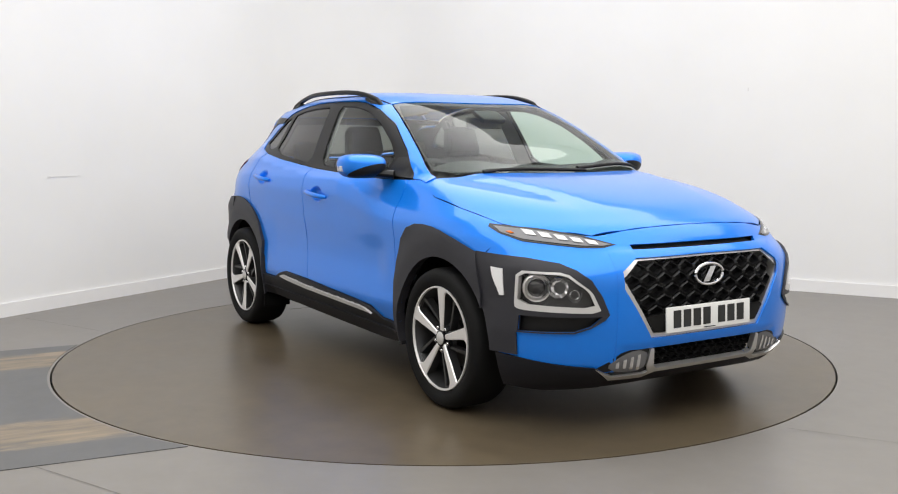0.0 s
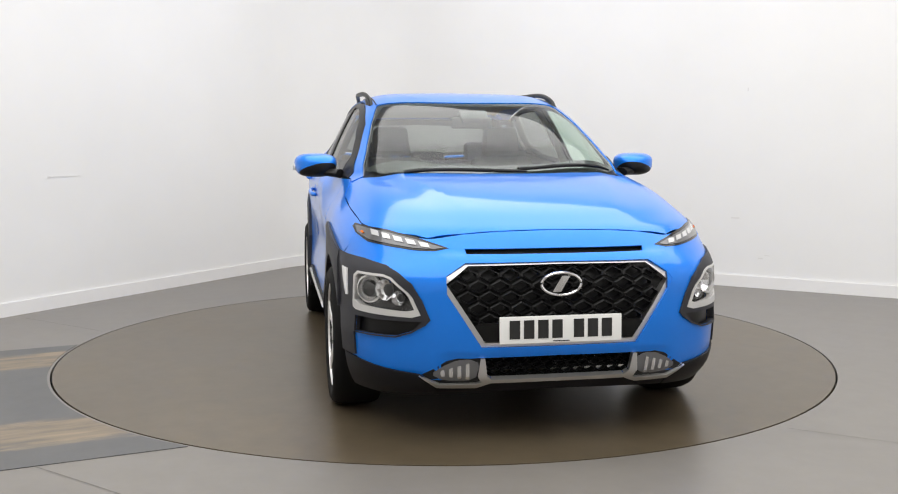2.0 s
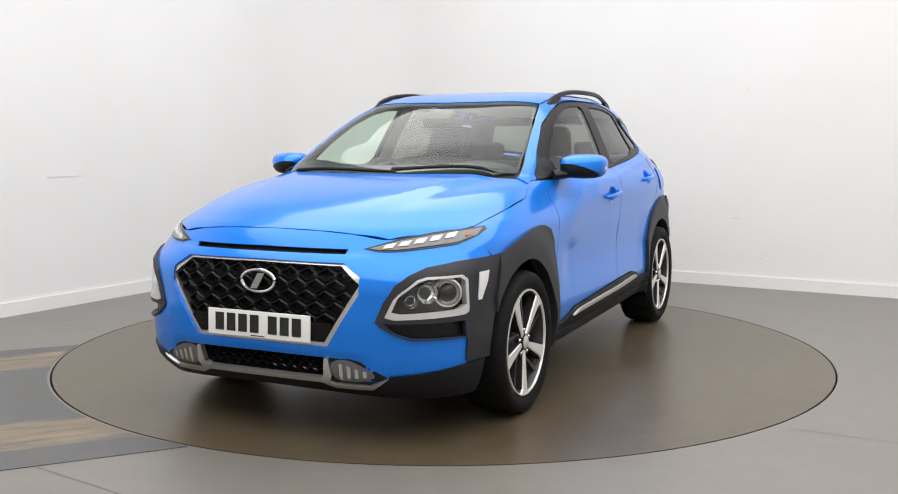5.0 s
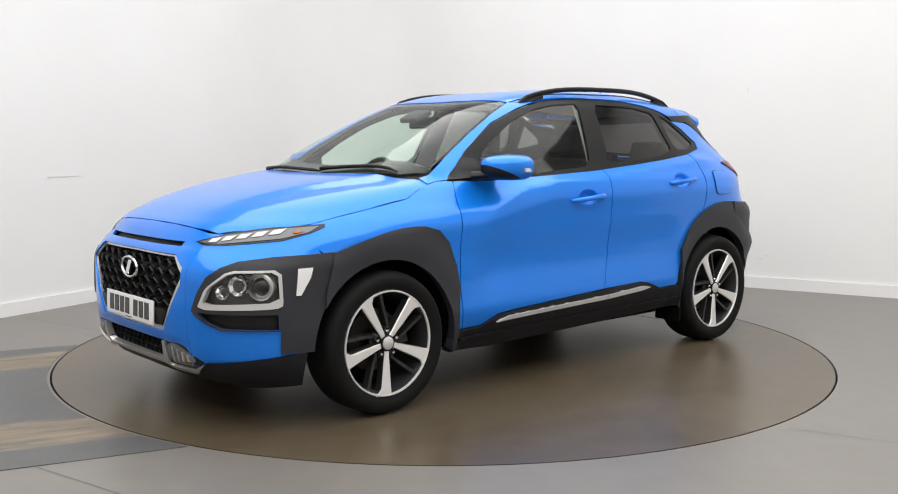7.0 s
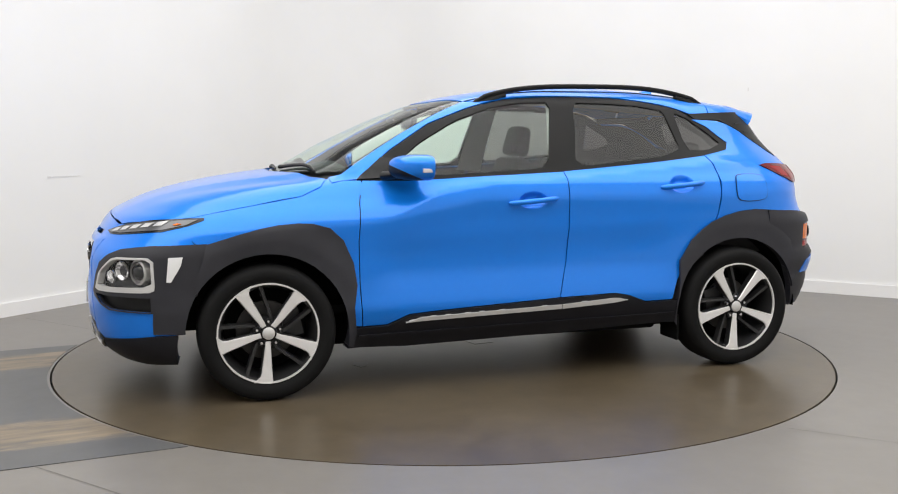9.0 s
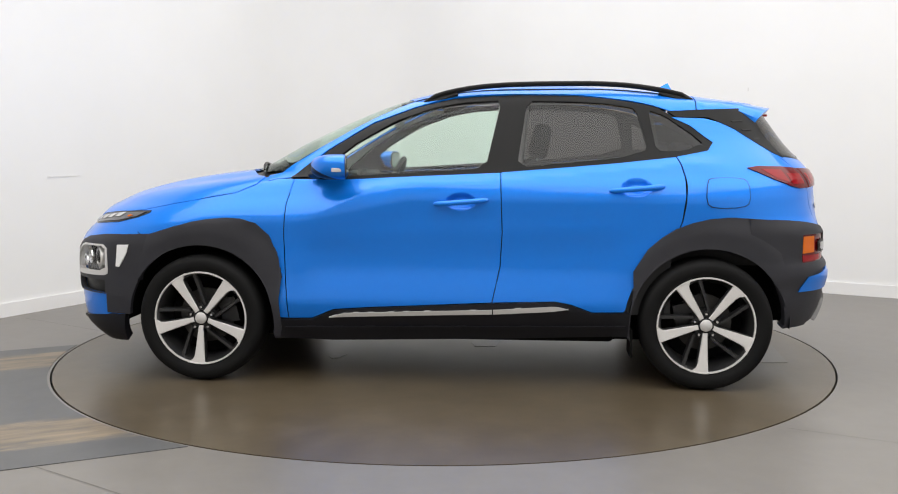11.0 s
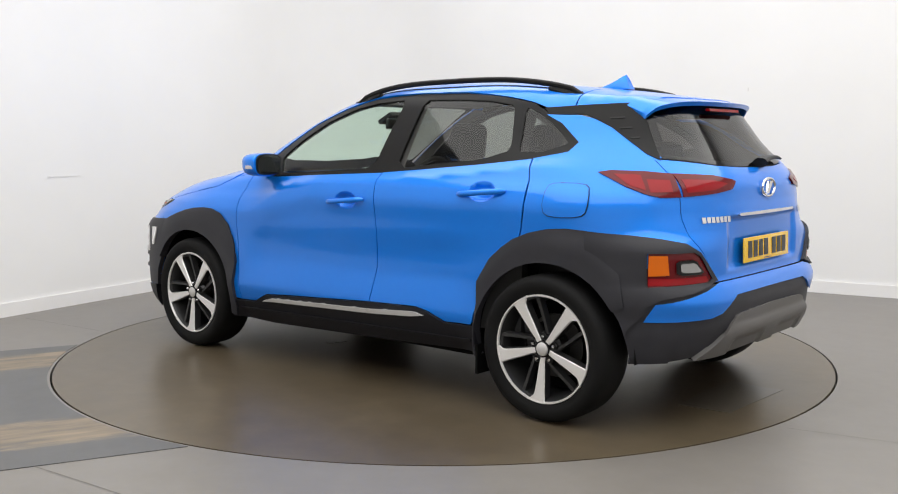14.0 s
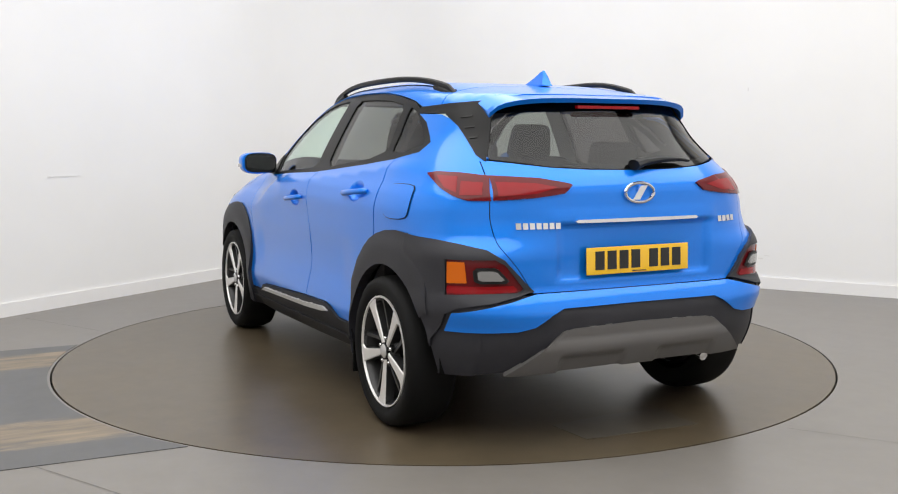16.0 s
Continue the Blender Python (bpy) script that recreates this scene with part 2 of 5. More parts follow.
class Chart:
    """A way of laying flat outlines on the body: seen level from a compass angle (0 nose, 90 left side, 180 tail) or from the top."""

    def __init__(self, angle=None):
        if angle is None:
            self.way, self.u, self.v = np.array([0, 0, -1.0]), np.array([1.0, 0, 0]), np.array([0, 1.0, 0])
        else:
            a = math.radians(angle)
            d = np.array([math.cos(a), math.sin(a), 0])
            flip = -1 if angle > 60 else 1
            self.way, self.u, self.v = -d, flip * np.array([-math.sin(a), math.cos(a), 0]), np.array([0, 0, 1.0])

    def lay(self, uv):
        uv = np.asarray(uv, float)
        start = uv[:, :1] * self.u + uv[:, 1:2] * self.v - 2.3 * self.way
        return shoot(start, self.way, 3.6)[0]

    def lay_with_normals(self, uv):
        p, e = self.lay(uv), 0.006

        def near(d):
            q, ok = shoot(p + d - 0.05 * self.way, self.way, 0.16, 4, 13)
            return np.where(ok[:, None], q, p)
        n = np.cross(near(e * self.u) - near(-e * self.u), near(e * self.v) - near(-e * self.v))
        n *= np.where(n @ self.way > 0, -1.0, 1.0)[:, None]
        return p, n / np.maximum(np.linalg.norm(n, axis=1, keepdims=True), 1e-12)


NOSE_V, SIDE_V, TAIL_V, TOP_V = Chart(0), Chart(90), Chart(180), Chart(None)


def S(x, z):
    return SIDE_V.lay([(x, z)])[0]


def F(y, z):
    return NOSE_V.lay([(y, z)])[0]


def B(y, z):
    return TAIL_V.lay([(y, z)])[0]


def T(x, y):
    return TOP_V.lay([(x, y)])[0]


def arc(cx, cz, r, a0, a1, n=14):
    return [(cx + r * math.cos(radians(a0 + (a1 - a0) * i / n)), cz + r * math.sin(radians(a0 + (a1 - a0) * i / n))) for i in range(n + 1)]


def both(pts):
    """A half outline (from centre line to centre line) completed by its mirror image in the first coordinate."""
    return list(pts) + [(-a, b) for a, b in reversed(pts) if abs(a) > 1e-6]


def soften(pts, times=1, keep=0.25):
    """Round the corners of a closed outline."""
    for _ in range(times):
        out = []
        for a, b in zip(pts, pts[1:] + pts[:1]):
            a, b = np.array(a), np.array(b)
            out += [tuple(a + (b - a) * keep), tuple(b - (b - a) * keep)]
        pts = out
    return pts


def dense(pts, gap):
    out = []
    for a, b in zip(pts, pts[1:] + pts[:1]):
        a, b = np.array(a, float), np.array(b, float)
        n = max(1, int(math.ceil(np.linalg.norm(b - a) / gap)))
        out += [a + (b - a) * i / n for i in range(n)]
    return np.array(out)


def within(p, poly):
    x, y = p[:, 0], p[:, 1]
    r = np.zeros(len(p), bool)
    for (x0, y0), (x1, y1) in zip(poly, np.roll(poly, -1, 0)):
        if y0 != y1:
            r ^= ((y0 > y) != (y1 > y)) & (x < (x1 - x0) * (y - y0) / (y1 - y0) + x0)
    return r


def edge_gap(p, poly):
    best = np.full(len(p), 9.0)
    for a, b in zip(poly, np.roll(poly, -1, 0)):
        d = b - a
        u = np.clip(((p - a) @ d) / max(d @ d, 1e-12), 0, 1)
        best = np.minimum(best, np.linalg.norm(p - a - u[:, None] * d, axis=1))
    return best


def panel(name, chart, outline, mat, parent, off=0.0, lip=0.012, holes=(), grid=0.035, mirror=False, label="", relief=None, round_edge=0.0):
    """A sheet of bodywork laid on the body surface, off metres proud of it, with its edge turned in by lip."""
    def flat(pts):
        return [tuple(q) if len(q) == 2 else (float(np.dot(q, chart.u)), float(np.dot(q, chart.v))) for q in pts]
    fence = [dense(flat(outline), grid * 0.8)] + [dense(flat(h), grid * 0.8) for h in holes]
    lo, hi = fence[0].min(0), fence[0].max(0)
    gx, gy = np.meshgrid(np.arange(lo[0], hi[0], grid), np.arange(lo[1], hi[1], grid))
    pts = np.stack([gx.ravel(), gy.ravel()], 1) + grid * 0.37
    ok = within(pts, fence[0])
    for poly in fence[1:]:
        ok &= ~within(pts, poly)
    pts = pts[ok]
    for poly in fence:
        if len(pts):
            pts = pts[edge_gap(pts, poly) > grid * 0.42]
    verts, edges = [], []
    for poly in fence:
        k = len(verts)
        verts += [Vector(q) for q in poly]
        edges += [(k + i, k + (i + 1) % len(poly)) for i in range(len(poly))]
    nb = len(verts)
    verts += [Vector(q) for q in pts]
    out = geometry.delaunay_2d_cdt(verts, edges, [], 0, 1e-6)
    v2 = np.array([tuple(v) for v in out[0]])
    cent = np.array([v2[list(f)].mean(0) for f in out[2]])
    ok = within(cent, fence[0])
    for poly in fence[1:]:
        ok &= ~within(cent, poly)
    faces = [f for f, k in zip(out[2], ok) if k]
    p, n = chart.lay_with_normals(v2)
    h = np.full(len(p), off) if relief is None else off + relief(p)
    if round_edge:
        g = np.minimum.reduce([edge_gap(v2, poly) for poly in fence])
        u = np.clip(g / round_edge, 0, 1)
        h = h - off * (1 - np.sqrt(np.clip(1 - (1 - u) ** 2, 0, 1)))
    q = p + n * h[:, None]
    if relief is not None:
        e = 0.004
        side = np.cross(n, chart.v if abs(chart.v[2]) > 0.5 else chart.u)
        side /= np.linalg.norm(side, axis=1, keepdims=True)
        up = np.cross(n, side)
        ds = (relief(p + side * e) - relief(p - side * e)) / (2 * e)
        du = (relief(p + up * e) - relief(p - up * e)) / (2 * e)
        n = n - side * ds[:, None] - up * du[:, None]
        n /= np.linalg.norm(n, axis=1, keepdims=True)
    flip = -1.0 if mirror else 1.0
    good = []
    for f in faces:
        a, b, c = (q[i] for i in f)
        f = f if np.dot(np.cross(b - a, c - a), n[f[0]]) > 0 else f[::-1]
        good.append(f[::-1] if mirror else f)
    count = {}
    for f in good:
        for a, b in zip(f, (*f[1:], f[0])):
            count[(a, b)] = 1
    rim = [(a, b) for a, b in count if (b, a) not in count]
    vs, ns = [tuple(x) for x in q], [tuple(x) for x in n]
    if lip > 0:
        for a, b in rim:
            t = q[b] - q[a]
            o = np.cross(t, n[a]) * flip
            o = o / max(np.linalg.norm(o), 1e-9)
            k = len(vs)
            vs += [tuple(q[a]), tuple(q[b]), tuple(q[b] - n[b] * lip - o * lip * 0.15), tuple(q[a] - n[a] * lip - o * lip * 0.15)]
            ns += [tuple(o)] * 4
            good.append((k + 1, k, k + 3, k + 2))
    vs = [(x, y * flip, z) for x, y, z in vs]
    ns = [(x, y * flip, z) for x, y, z in ns]
    me = bpy.data.meshes.new(name)
    me.from_pydata(vs, [], good)
    me.shade_smooth()
    me.normals_split_custom_set_from_vertices(ns)
    me.materials.append(mat)
    ob = new(name, me)
    ob.parent = parent
    if label:
        ob["label"] = label
    return ob


def pair(*a, **k):
    """The same panel on the left and on the right side."""
    return panel(*a, **k), panel(*a, **k, mirror=True)


def solid(name, mat, parent=None, label="", smooth=True, bevel=0.0, bm=None, angle=35):
    if bevel:
        bmesh.ops.bevel(bm, geom=list(bm.edges), offset=bevel, segments=3, affect="EDGES", profile=0.6, clamp_overlap=True)
    bmesh.ops.recalc_face_normals(bm, faces=bm.faces)
    ob = mesh_object(name, bm, mat, parent, label, smooth)
    if smooth:
        ob.data.set_sharp_from_angle(angle=radians(angle))
    return ob


def block(sx, sy, sz, m=None, taper=(1, 1)):
    """A block about the origin, its top scaled by taper."""
    bm = bmesh.new()
    bmesh.ops.create_cube(bm, size=1)
    for v in bm.verts:
        k = taper if v.co.z > 0 else (1, 1)
        v.co = Vector((v.co.x * sx * k[0], v.co.y * sy * k[1], v.co.z * sz))
    if m:
        bm.transform(m)
    return bm


def lathe(profile, n=48):
    """A body turned about the y axis from (radius, y) points."""
    bm = bmesh.new()
    rows = []
    for i in range(n):
        a = 2 * math.pi * i / n
        rows.append([bm.verts.new((r * math.cos(a), y, r * math.sin(a))) for r, y in profile])
    for i in range(n):
        r0, r1 = rows[i], rows[(i + 1) % n]
        for k in range(len(profile) - 1):
            bm.faces.new((r0[k], r0[k + 1], r1[k + 1], r1[k]))
    bmesh.ops.remove_doubles(bm, verts=bm.verts, dist=1e-5)
    return bm


def prism_y(pts, y0, y1, bm=None):
    """A prism over an outline in x, z from y0 to y1."""
    bm = bm or bmesh.new()
    a = [bm.verts.new((x, y0, z)) for x, z in pts]
    b = [bm.verts.new((x, y1, z)) for x, z in pts]
    n = len(pts)
    bm.faces.new(a), bm.faces.new(b[::-1])
    for i in range(n):
        bm.faces.new((a[i], a[(i + 1) % n], b[(i + 1) % n], b[i]))
    return bm


def tube(points, radius, n=10, bm=None, flat=1.0, closed=False):
    """A rod along points."""
    bm = bm or bmesh.new()
    pts = [Vector(p) for p in points]
    rings = []
    for i, p in enumerate(pts):
        a = pts[(i - 1) % len(pts)] if closed or i > 0 else p
        b = pts[(i + 1) % len(pts)] if closed or i < len(pts) - 1 else p
        t = (b - a).normalized()
        s = t.cross(Vector((0, 0, 1)))
        s = s.normalized() if s.length > 1e-3 else Vector((1, 0, 0))
        u = s.cross(t)
        r = radius[i] if isinstance(radius, (list, tuple)) else radius
        rings.append([bm.verts.new(p + (s * math.cos(k * 2 * math.pi / n) + u * math.sin(k * 2 * math.pi / n) * flat) * r) for k in range(n)])
    for i in range(len(rings) - (0 if closed else 1)):
        r0, r1 = rings[i], rings[(i + 1) % len(rings)]
        for k in range(n):
            bm.faces.new((r0[k], r0[(k + 1) % n], r1[(k + 1) % n], r1[k]))
    if not closed:
        bm.faces.new(rings[0]), bm.faces.new(rings[-1][::-1])
    return bm


# ---- car materials ----
PAINT = material("blue_metallic_paint", (0.004, 0.178, 0.74), 0.33, 0.35, Coat_Weight=0.7, Coat_Roughness=0.085, Specular_IOR_Level=0.15)
flake = noise_tex(PAINT, 900, 2)
link(PAINT, ramp(PAINT, flake.outputs[0], [(0.35, (0.003, 0.180, 0.74)), (0.65, (0.004, 0.206, 0.83))]).outputs[0], shader(PAINT).inputs["Base Color"])
CLAD = material("dark_grey_plastic_cladding", (0.024, 0.024, 0.028), 0.5, Specular_IOR_Level=0.32)
grain = noise_tex(CLAD, 420, 2)
bump(CLAD, grain.outputs[0], 0.25, 0.0006)
dust = noise_tex(CLAD, 5, 5)
link(CLAD, ramp(CLAD, dust.outputs[0], [(0.3, (0.021, 0.021, 0.026)), (0.7, (0.029, 0.029, 0.035))]).outputs[0], shader(CLAD).inputs["Base Color"])
BLACK = material("black_trim_plastic", (0.006, 0.006, 0.0065), 0.45, Specular_IOR_Level=0.3)
GLOSSBLACK = material("gloss_black", (0.006, 0.006, 0.007), 0.12)
FRAME = material("satin_black_window_frame", (0.007, 0.0068, 0.0068), 0.38, Specular_IOR_Level=0.16)
DARK = material("black_underbody", (0.004, 0.004, 0.004), 0.9, Specular_IOR_Level=0.1)
CHROME = material("chrome", (0.75, 0.75, 0.76), 0.12, 1.0)
SATIN = material("satin_silver", (0.62, 0.61, 0.60), 0.32, 0.9)
SKIDGREY = material("silver_grey_skid_paint", (0.12, 0.115, 0.112), 0.45, 0.2)
ALLOY = material("machined_alloy", (0.80, 0.785, 0.77), 0.36, 0.5)
ALLOYDARK = material("dark_grey_alloy_paint", (0.026, 0.026, 0.027), 0.32, 0.2)
RUBBER = material("tyre_rubber", (0.006, 0.006, 0.0062), 0.7, Specular_IOR_Level=0.16)
tread = noise_tex(RUBBER, 60, 3)
bump(RUBBER, tread.outputs[0], 0.15, 0.001)
DISC = material("brake_disc_steel", (0.06, 0.058, 0.056), 0.45, 0.8)
REDLENS = material("red_lens", (0.24, 0.002, 0.005), 0.14, 0.0, Specular_IOR_Level=0.3)
DARKRED = material("dark_red_lens", (0.11, 0.001, 0.003), 0.15, 0.0, Specular_IOR_Level=0.35)
AMBER = material("amber_lens", (0.62, 0.13, 0.006), 0.2, 0.0, Specular_IOR_Level=0.3)
CLEARLENS = material("clear_grey_lens", (0.30, 0.30, 0.30), 0.16, 0.5, Coat_Weight=1.0)
GUIDE = material("pale_light_guide", (0.55, 0.55, 0.55), 0.2, 0.2, Coat_Weight=1.0)
BOWL = material("dark_lamp_bowl", (0.05, 0.05, 0.052), 0.25, 0.5)
LOWPLASTIC = material("near_black_lower_plastic", (0.009, 0.009, 0.012), 0.48, Specular_IOR_Level=0.25)
low_grain = noise_tex(LOWPLASTIC, 420, 2)
bump(LOWPLASTIC, low_grain.outputs[0], 0.2, 0.0006)
LAMPSILVER = material("bright_lamp_reflector", (0.11, 0.11, 0.115), 0.28, 0.6, Coat_Weight=0.8)
TRIMSILVER = material("brushed_silver_trim", (0.60, 0.59, 0.58), 0.42, 0.45)
WHITELENS = material("white_lens", (0.75, 0.75, 0.75), 0.2, 0.0, Coat_Weight=1.0)
LAMPGREY = material("lamp_reflector_grey", (0.16, 0.16, 0.165), 0.3, 0.4)
MIRROR = material("mirror_glass", (0.22, 0.24, 0.24), 0.03, 1.0)
WHITEPLATE = material("white_plate_acrylic", (0.78, 0.78, 0.76), 0.25, 0.0, Coat_Weight=0.6)
YELLOWPLATE = material("yellow_plate_acrylic", (0.85, 0.50, 0.01), 0.25, 0.0, Coat_Weight=0.6)
PLATEBLACK = material("plate_black", (0.012, 0.012, 0.012), 0.35)
SEAT = material("black_seat_cloth", (0.012, 0.012, 0.0125), 0.95, Specular_IOR_Level=0.2)
weave = noise_tex(SEAT, 90, 3)
bump(SEAT, weave.outputs[0], 0.1, 0.001)
DASH = material("dark_dashboard_plastic", (0.03, 0.03, 0.031), 0.7)
LINING = material("pale_grey_headlining", (0.42, 0.42, 0.40), 0.9)


def glass(name, tint, haze=0.0):
    """Thin tinted sheet: clear but for its tint, with a gloss that grows towards grazing."""
    m = bpy.data.materials.new(name)
    m.use_nodes = True
    m.node_tree.nodes.clear()
    out = m.node_tree.nodes.new("ShaderNodeOutputMaterial")
    clear = node(m, "ShaderNodeBsdfTransparent", Color=(*tint, 1))
    gloss = node(m, "ShaderNodeBsdfGlossy", Color=(1, 1, 1, 1), Roughness=0.02 + haze)
    face = node(m, "ShaderNodeLayerWeight", Blend=0.5)
    power = node(m, "ShaderNodeMath")
    power.operation = "POWER"
    power.inputs[1].default_value = 4.2
    link(m, face.outputs["Facing"], power.inputs[0])
    rim = node(m, "ShaderNodeMath")
    rim.operation = "MULTIPLY_ADD"
    rim.inputs[1].default_value, rim.inputs[2].default_value = 0.6, 0.032
    link(m, power.outputs[0], rim.inputs[0])
    mix = m.node_tree.nodes.new("ShaderNodeMixShader")
    link(m, rim.outputs[0], mix.inputs[0])
    link(m, clear.outputs[0], mix.inputs[1])
    link(m, gloss.outputs[0], mix.inputs[2])
    link(m, mix.outputs[0], out.inputs["Surface"])
    return m


GLASS = glass("green_tinted_glass", (0.82, 0.93, 0.86))
PRIVACY = glass("dark_privacy_glass", (0.25, 0.245, 0.24))
LENS = glass("clear_lamp_cover", (0.92, 0.92, 0.92))


def no_shadow(obs):
    for o in obs if isinstance(obs, tuple) else (obs,):
        o.visible_shadow = False


# ---- turntable ----
disc = [(R_TABLE * math.cos(2 * math.pi * i / 192), R_TABLE * math.sin(2 * math.pi * i / 192)) for i in range(192)]
turntable = tagged(new("turntable"), "round grey-brown painted turntable set flush in the floor", "turntable")
part("top_plate", extrude_outline(disc, -0.05, 0.0), TABLE, turntable)

TAPE = floor_paint("scuffed_floor_tape", (0.068, 0.058, 0.045), (0.100, 0.087, 0.068), 0.30)
for x0, x1, y0, y1 in ((-2.02, -1.74, -0.27, 0.33), (-0.35, -0.18, -0.20, 0.02), (0.55, 0.63, 0.30, 0.42)):
    edge = [(x0, y0), (x0 + (x1 - x0) * 0.4, y0 + 0.015), (x1, y0 - 0.02), (x1 + 0.02, (y0 + y1) / 2), (x1 - 0.01, y1), (x0 + 0.03, y1 - 0.02)]
    part("scuffed_tape", extrude_outline(edge, 0.0, 0.002), TAPE, turntable, "scuffed grey tape patch")

# ---- car ----
car = tagged(new("car"), "bright blue compact crossover car with dark grey plastic cladding", "car")

FRONT_ARCH = arc(1.30, 0.333, 0.405, 58, 178)
DOOR_EDGE = [(0.833, 0.339), (0.845, 0.536), (0.850, 0.766), (0.838, 0.947), (0.812, 1.058)]

fender = [(x + 0.004, z) for x, z in DOOR_EDGE] + [(0.90, 1.06), (1.00, 1.035), (1.12, 0.985), (1.35, 0.945), (1.56, 0.907), (1.64, 0.890), (1.66, 0.80)] + [q for q in FRONT_ARCH]
pair("front_wing", SIDE_V, fender, PAINT, car)
front_door = [(x - 0.001, z) for x, z in reversed(DOOR_EDGE)] + [(0.711, 0.342), (0.596, 0.391), (0.417, 0.404), (-0.222, 0.437), (-0.262, 0.62), (-0.272, 0.80), (-0.262, 1.094), (0.20, 1.074), (0.576, 1.056)]


BELT = table([-1.2, -0.857, -0.249, 0.2, 0.576, 0.84], [1.176, 1.143, 1.094, 1.074, 1.056, 1.05])


def shoulder(p):
    """The folded shoulder line under the windows, sinking and fading out behind the front wheel."""
    x, z = p[:, 0], p[:, 2]
    d = z - (BELT(x) - 0.046 - 0.17 * step(0.30, 0.86, x))
    above = np.clip(1 - d / (0.05 + 0.06 * step(0.3, 0.8, x)), 0, 1)
    below = np.clip(1 + d / 0.24, 0, 1) ** 2.4
    return np.where(d > 0, above, below) * step(0.84, 0.40, x)


def door_relief(p):
    """The shoulder fold, the hollow below it and the lower door that swells out again above the sill."""
    x, z = p[:, 0], p[:, 2]
    low = step(0.82, 0.64, z + 0.03 * x) * step(0.46, 0.62, z)
    ends = step(0.80, 0.62, x) * step(-1.0, -0.72, x)
    return 0.018 * shoulder(p) * step(-1.48, -1.22, x) - 0.012 * low * ends


def cup_outline(x, z):
    return [(x + 0.082 * math.cos(a), z + 0.002 + 0.045 * math.sin(a)) for a in np.linspace(0, 2 * math.pi, 24, endpoint=False)]


doors = pair("front_door", SIDE_V, front_door, PAINT, car, relief=door_relief, grid=0.020, holes=[cup_outline(-0.065, 0.948)])
rear_door = [(-0.267, 1.096), (-0.277, 0.80), (-0.267, 0.62), (-0.227, 0.437), (-0.544, 0.446), (-0.627, 0.431), (-0.731, 0.392), (-0.888, 0.395)] \
    + arc(-1.30, 0.333, 0.41, 10, 66, 8) + [(-1.150, 0.80), (-1.170, 0.86), (-1.186, 0.98), (-1.184, 1.07), (-1.148, 1.174), (-0.857, 1.143), (-0.55, 1.118)]
rear_doors = pair("rear_door", SIDE_V, rear_door, PAINT, car, relief=door_relief, grid=0.020, holes=[cup_outline(-0.945, 1.018)])

SEAM = table([0.66, 0.70, 0.752, 0.80, 0.842, 0.90, 0.952, 1.04, 1.108, 1.172], [0.503, 0.528, 0.562, 0.600, 0.627, 0.639, 0.643, 0.636, 0.626, 0.611])
SEAM_Z = np.linspace(0.66, 1.172, 22)


quarter_view = Chart(125)
quarter = [S(-1.154, 1.177), S(-1.190, 1.072), S(-1.192, 0.98), S(-1.176, 0.86), S(-1.156, 0.80)] + [S(x, z) for x, z in arc(-1.30, 0.333, 0.41, 70, 150, 9)] \
    + [B(0.76, 0.60), *[B(float(SEAM(z)) + 0.0016, z) for z in SEAM_Z], S(-1.71, 1.185), S(-1.60, 1.236), S(-1.47, 1.314), S(-1.39, 1.352), S(-1.31, 1.372), S(-1.14, 1.378),
       S(-1.23, 1.338), S(-1.345, 1.250), S(-1.315, 1.207)]


def quarter_relief(p):
    return 0.018 * shoulder(p) * step(-1.48, -1.22, p[:, 0])


pair("rear_quarter_panel", quarter_view, quarter, PAINT, car, relief=quarter_relief, grid=0.026)

# window frames, glass
dlo = [(0.838, 1.061), (0.652, 1.207), (0.425, 1.347), (0.205, 1.430), (-0.007, 1.482), (-0.338, 1.500), (-0.640, 1.495), (-0.840, 1.475), (-1.049, 1.437),
       (-1.218, 1.352), (-1.345, 1.252), (-1.345, 1.232), (-1.312, 1.209), (-1.173, 1.181), (-0.857, 1.146), (-0.249, 1.098), (0.20, 1.078), (0.576, 1.060)]
glass_f = [(0.600, 1.168), (0.492, 1.252), (0.297, 1.363), (0.102, 1.431), (-0.059, 1.460), (-0.262, 1.470), (-0.185, 1.119), (0.280, 1.090), (0.560, 1.078)]
glass_r = [(-0.395, 1.467), (-0.620, 1.463), (-0.794, 1.453), (-0.955, 1.426), (-1.010, 1.214), (-0.865, 1.171), (-0.345, 1.121)]
glass_q = [(-1.020, 1.418), (-1.105, 1.388), (-1.228, 1.303), (-1.298, 1.245), (-1.175, 1.206), (-1.055, 1.208)]
pair("window_frame", SIDE_V, dlo, FRAME, car, off=-0.004, lip=0.02, holes=[soften(glass_f, 1, 0.1), soften(glass_r, 1, 0.1), soften(glass_q, 1, 0.12)], grid=0.03, label="satin black window surround and pillars")
for name, poly, mat in (("front_door_window", glass_f, GLASS), ("rear_door_window", glass_r, PRIVACY), ("quarter_window", glass_q, PRIVACY)):
    no_shadow(pair(name, SIDE_V, soften(poly, 1, 0.1), mat, car, off=-0.009, lip=0, label="green tinted side glass" if mat is GLASS else "dark privacy glass"))

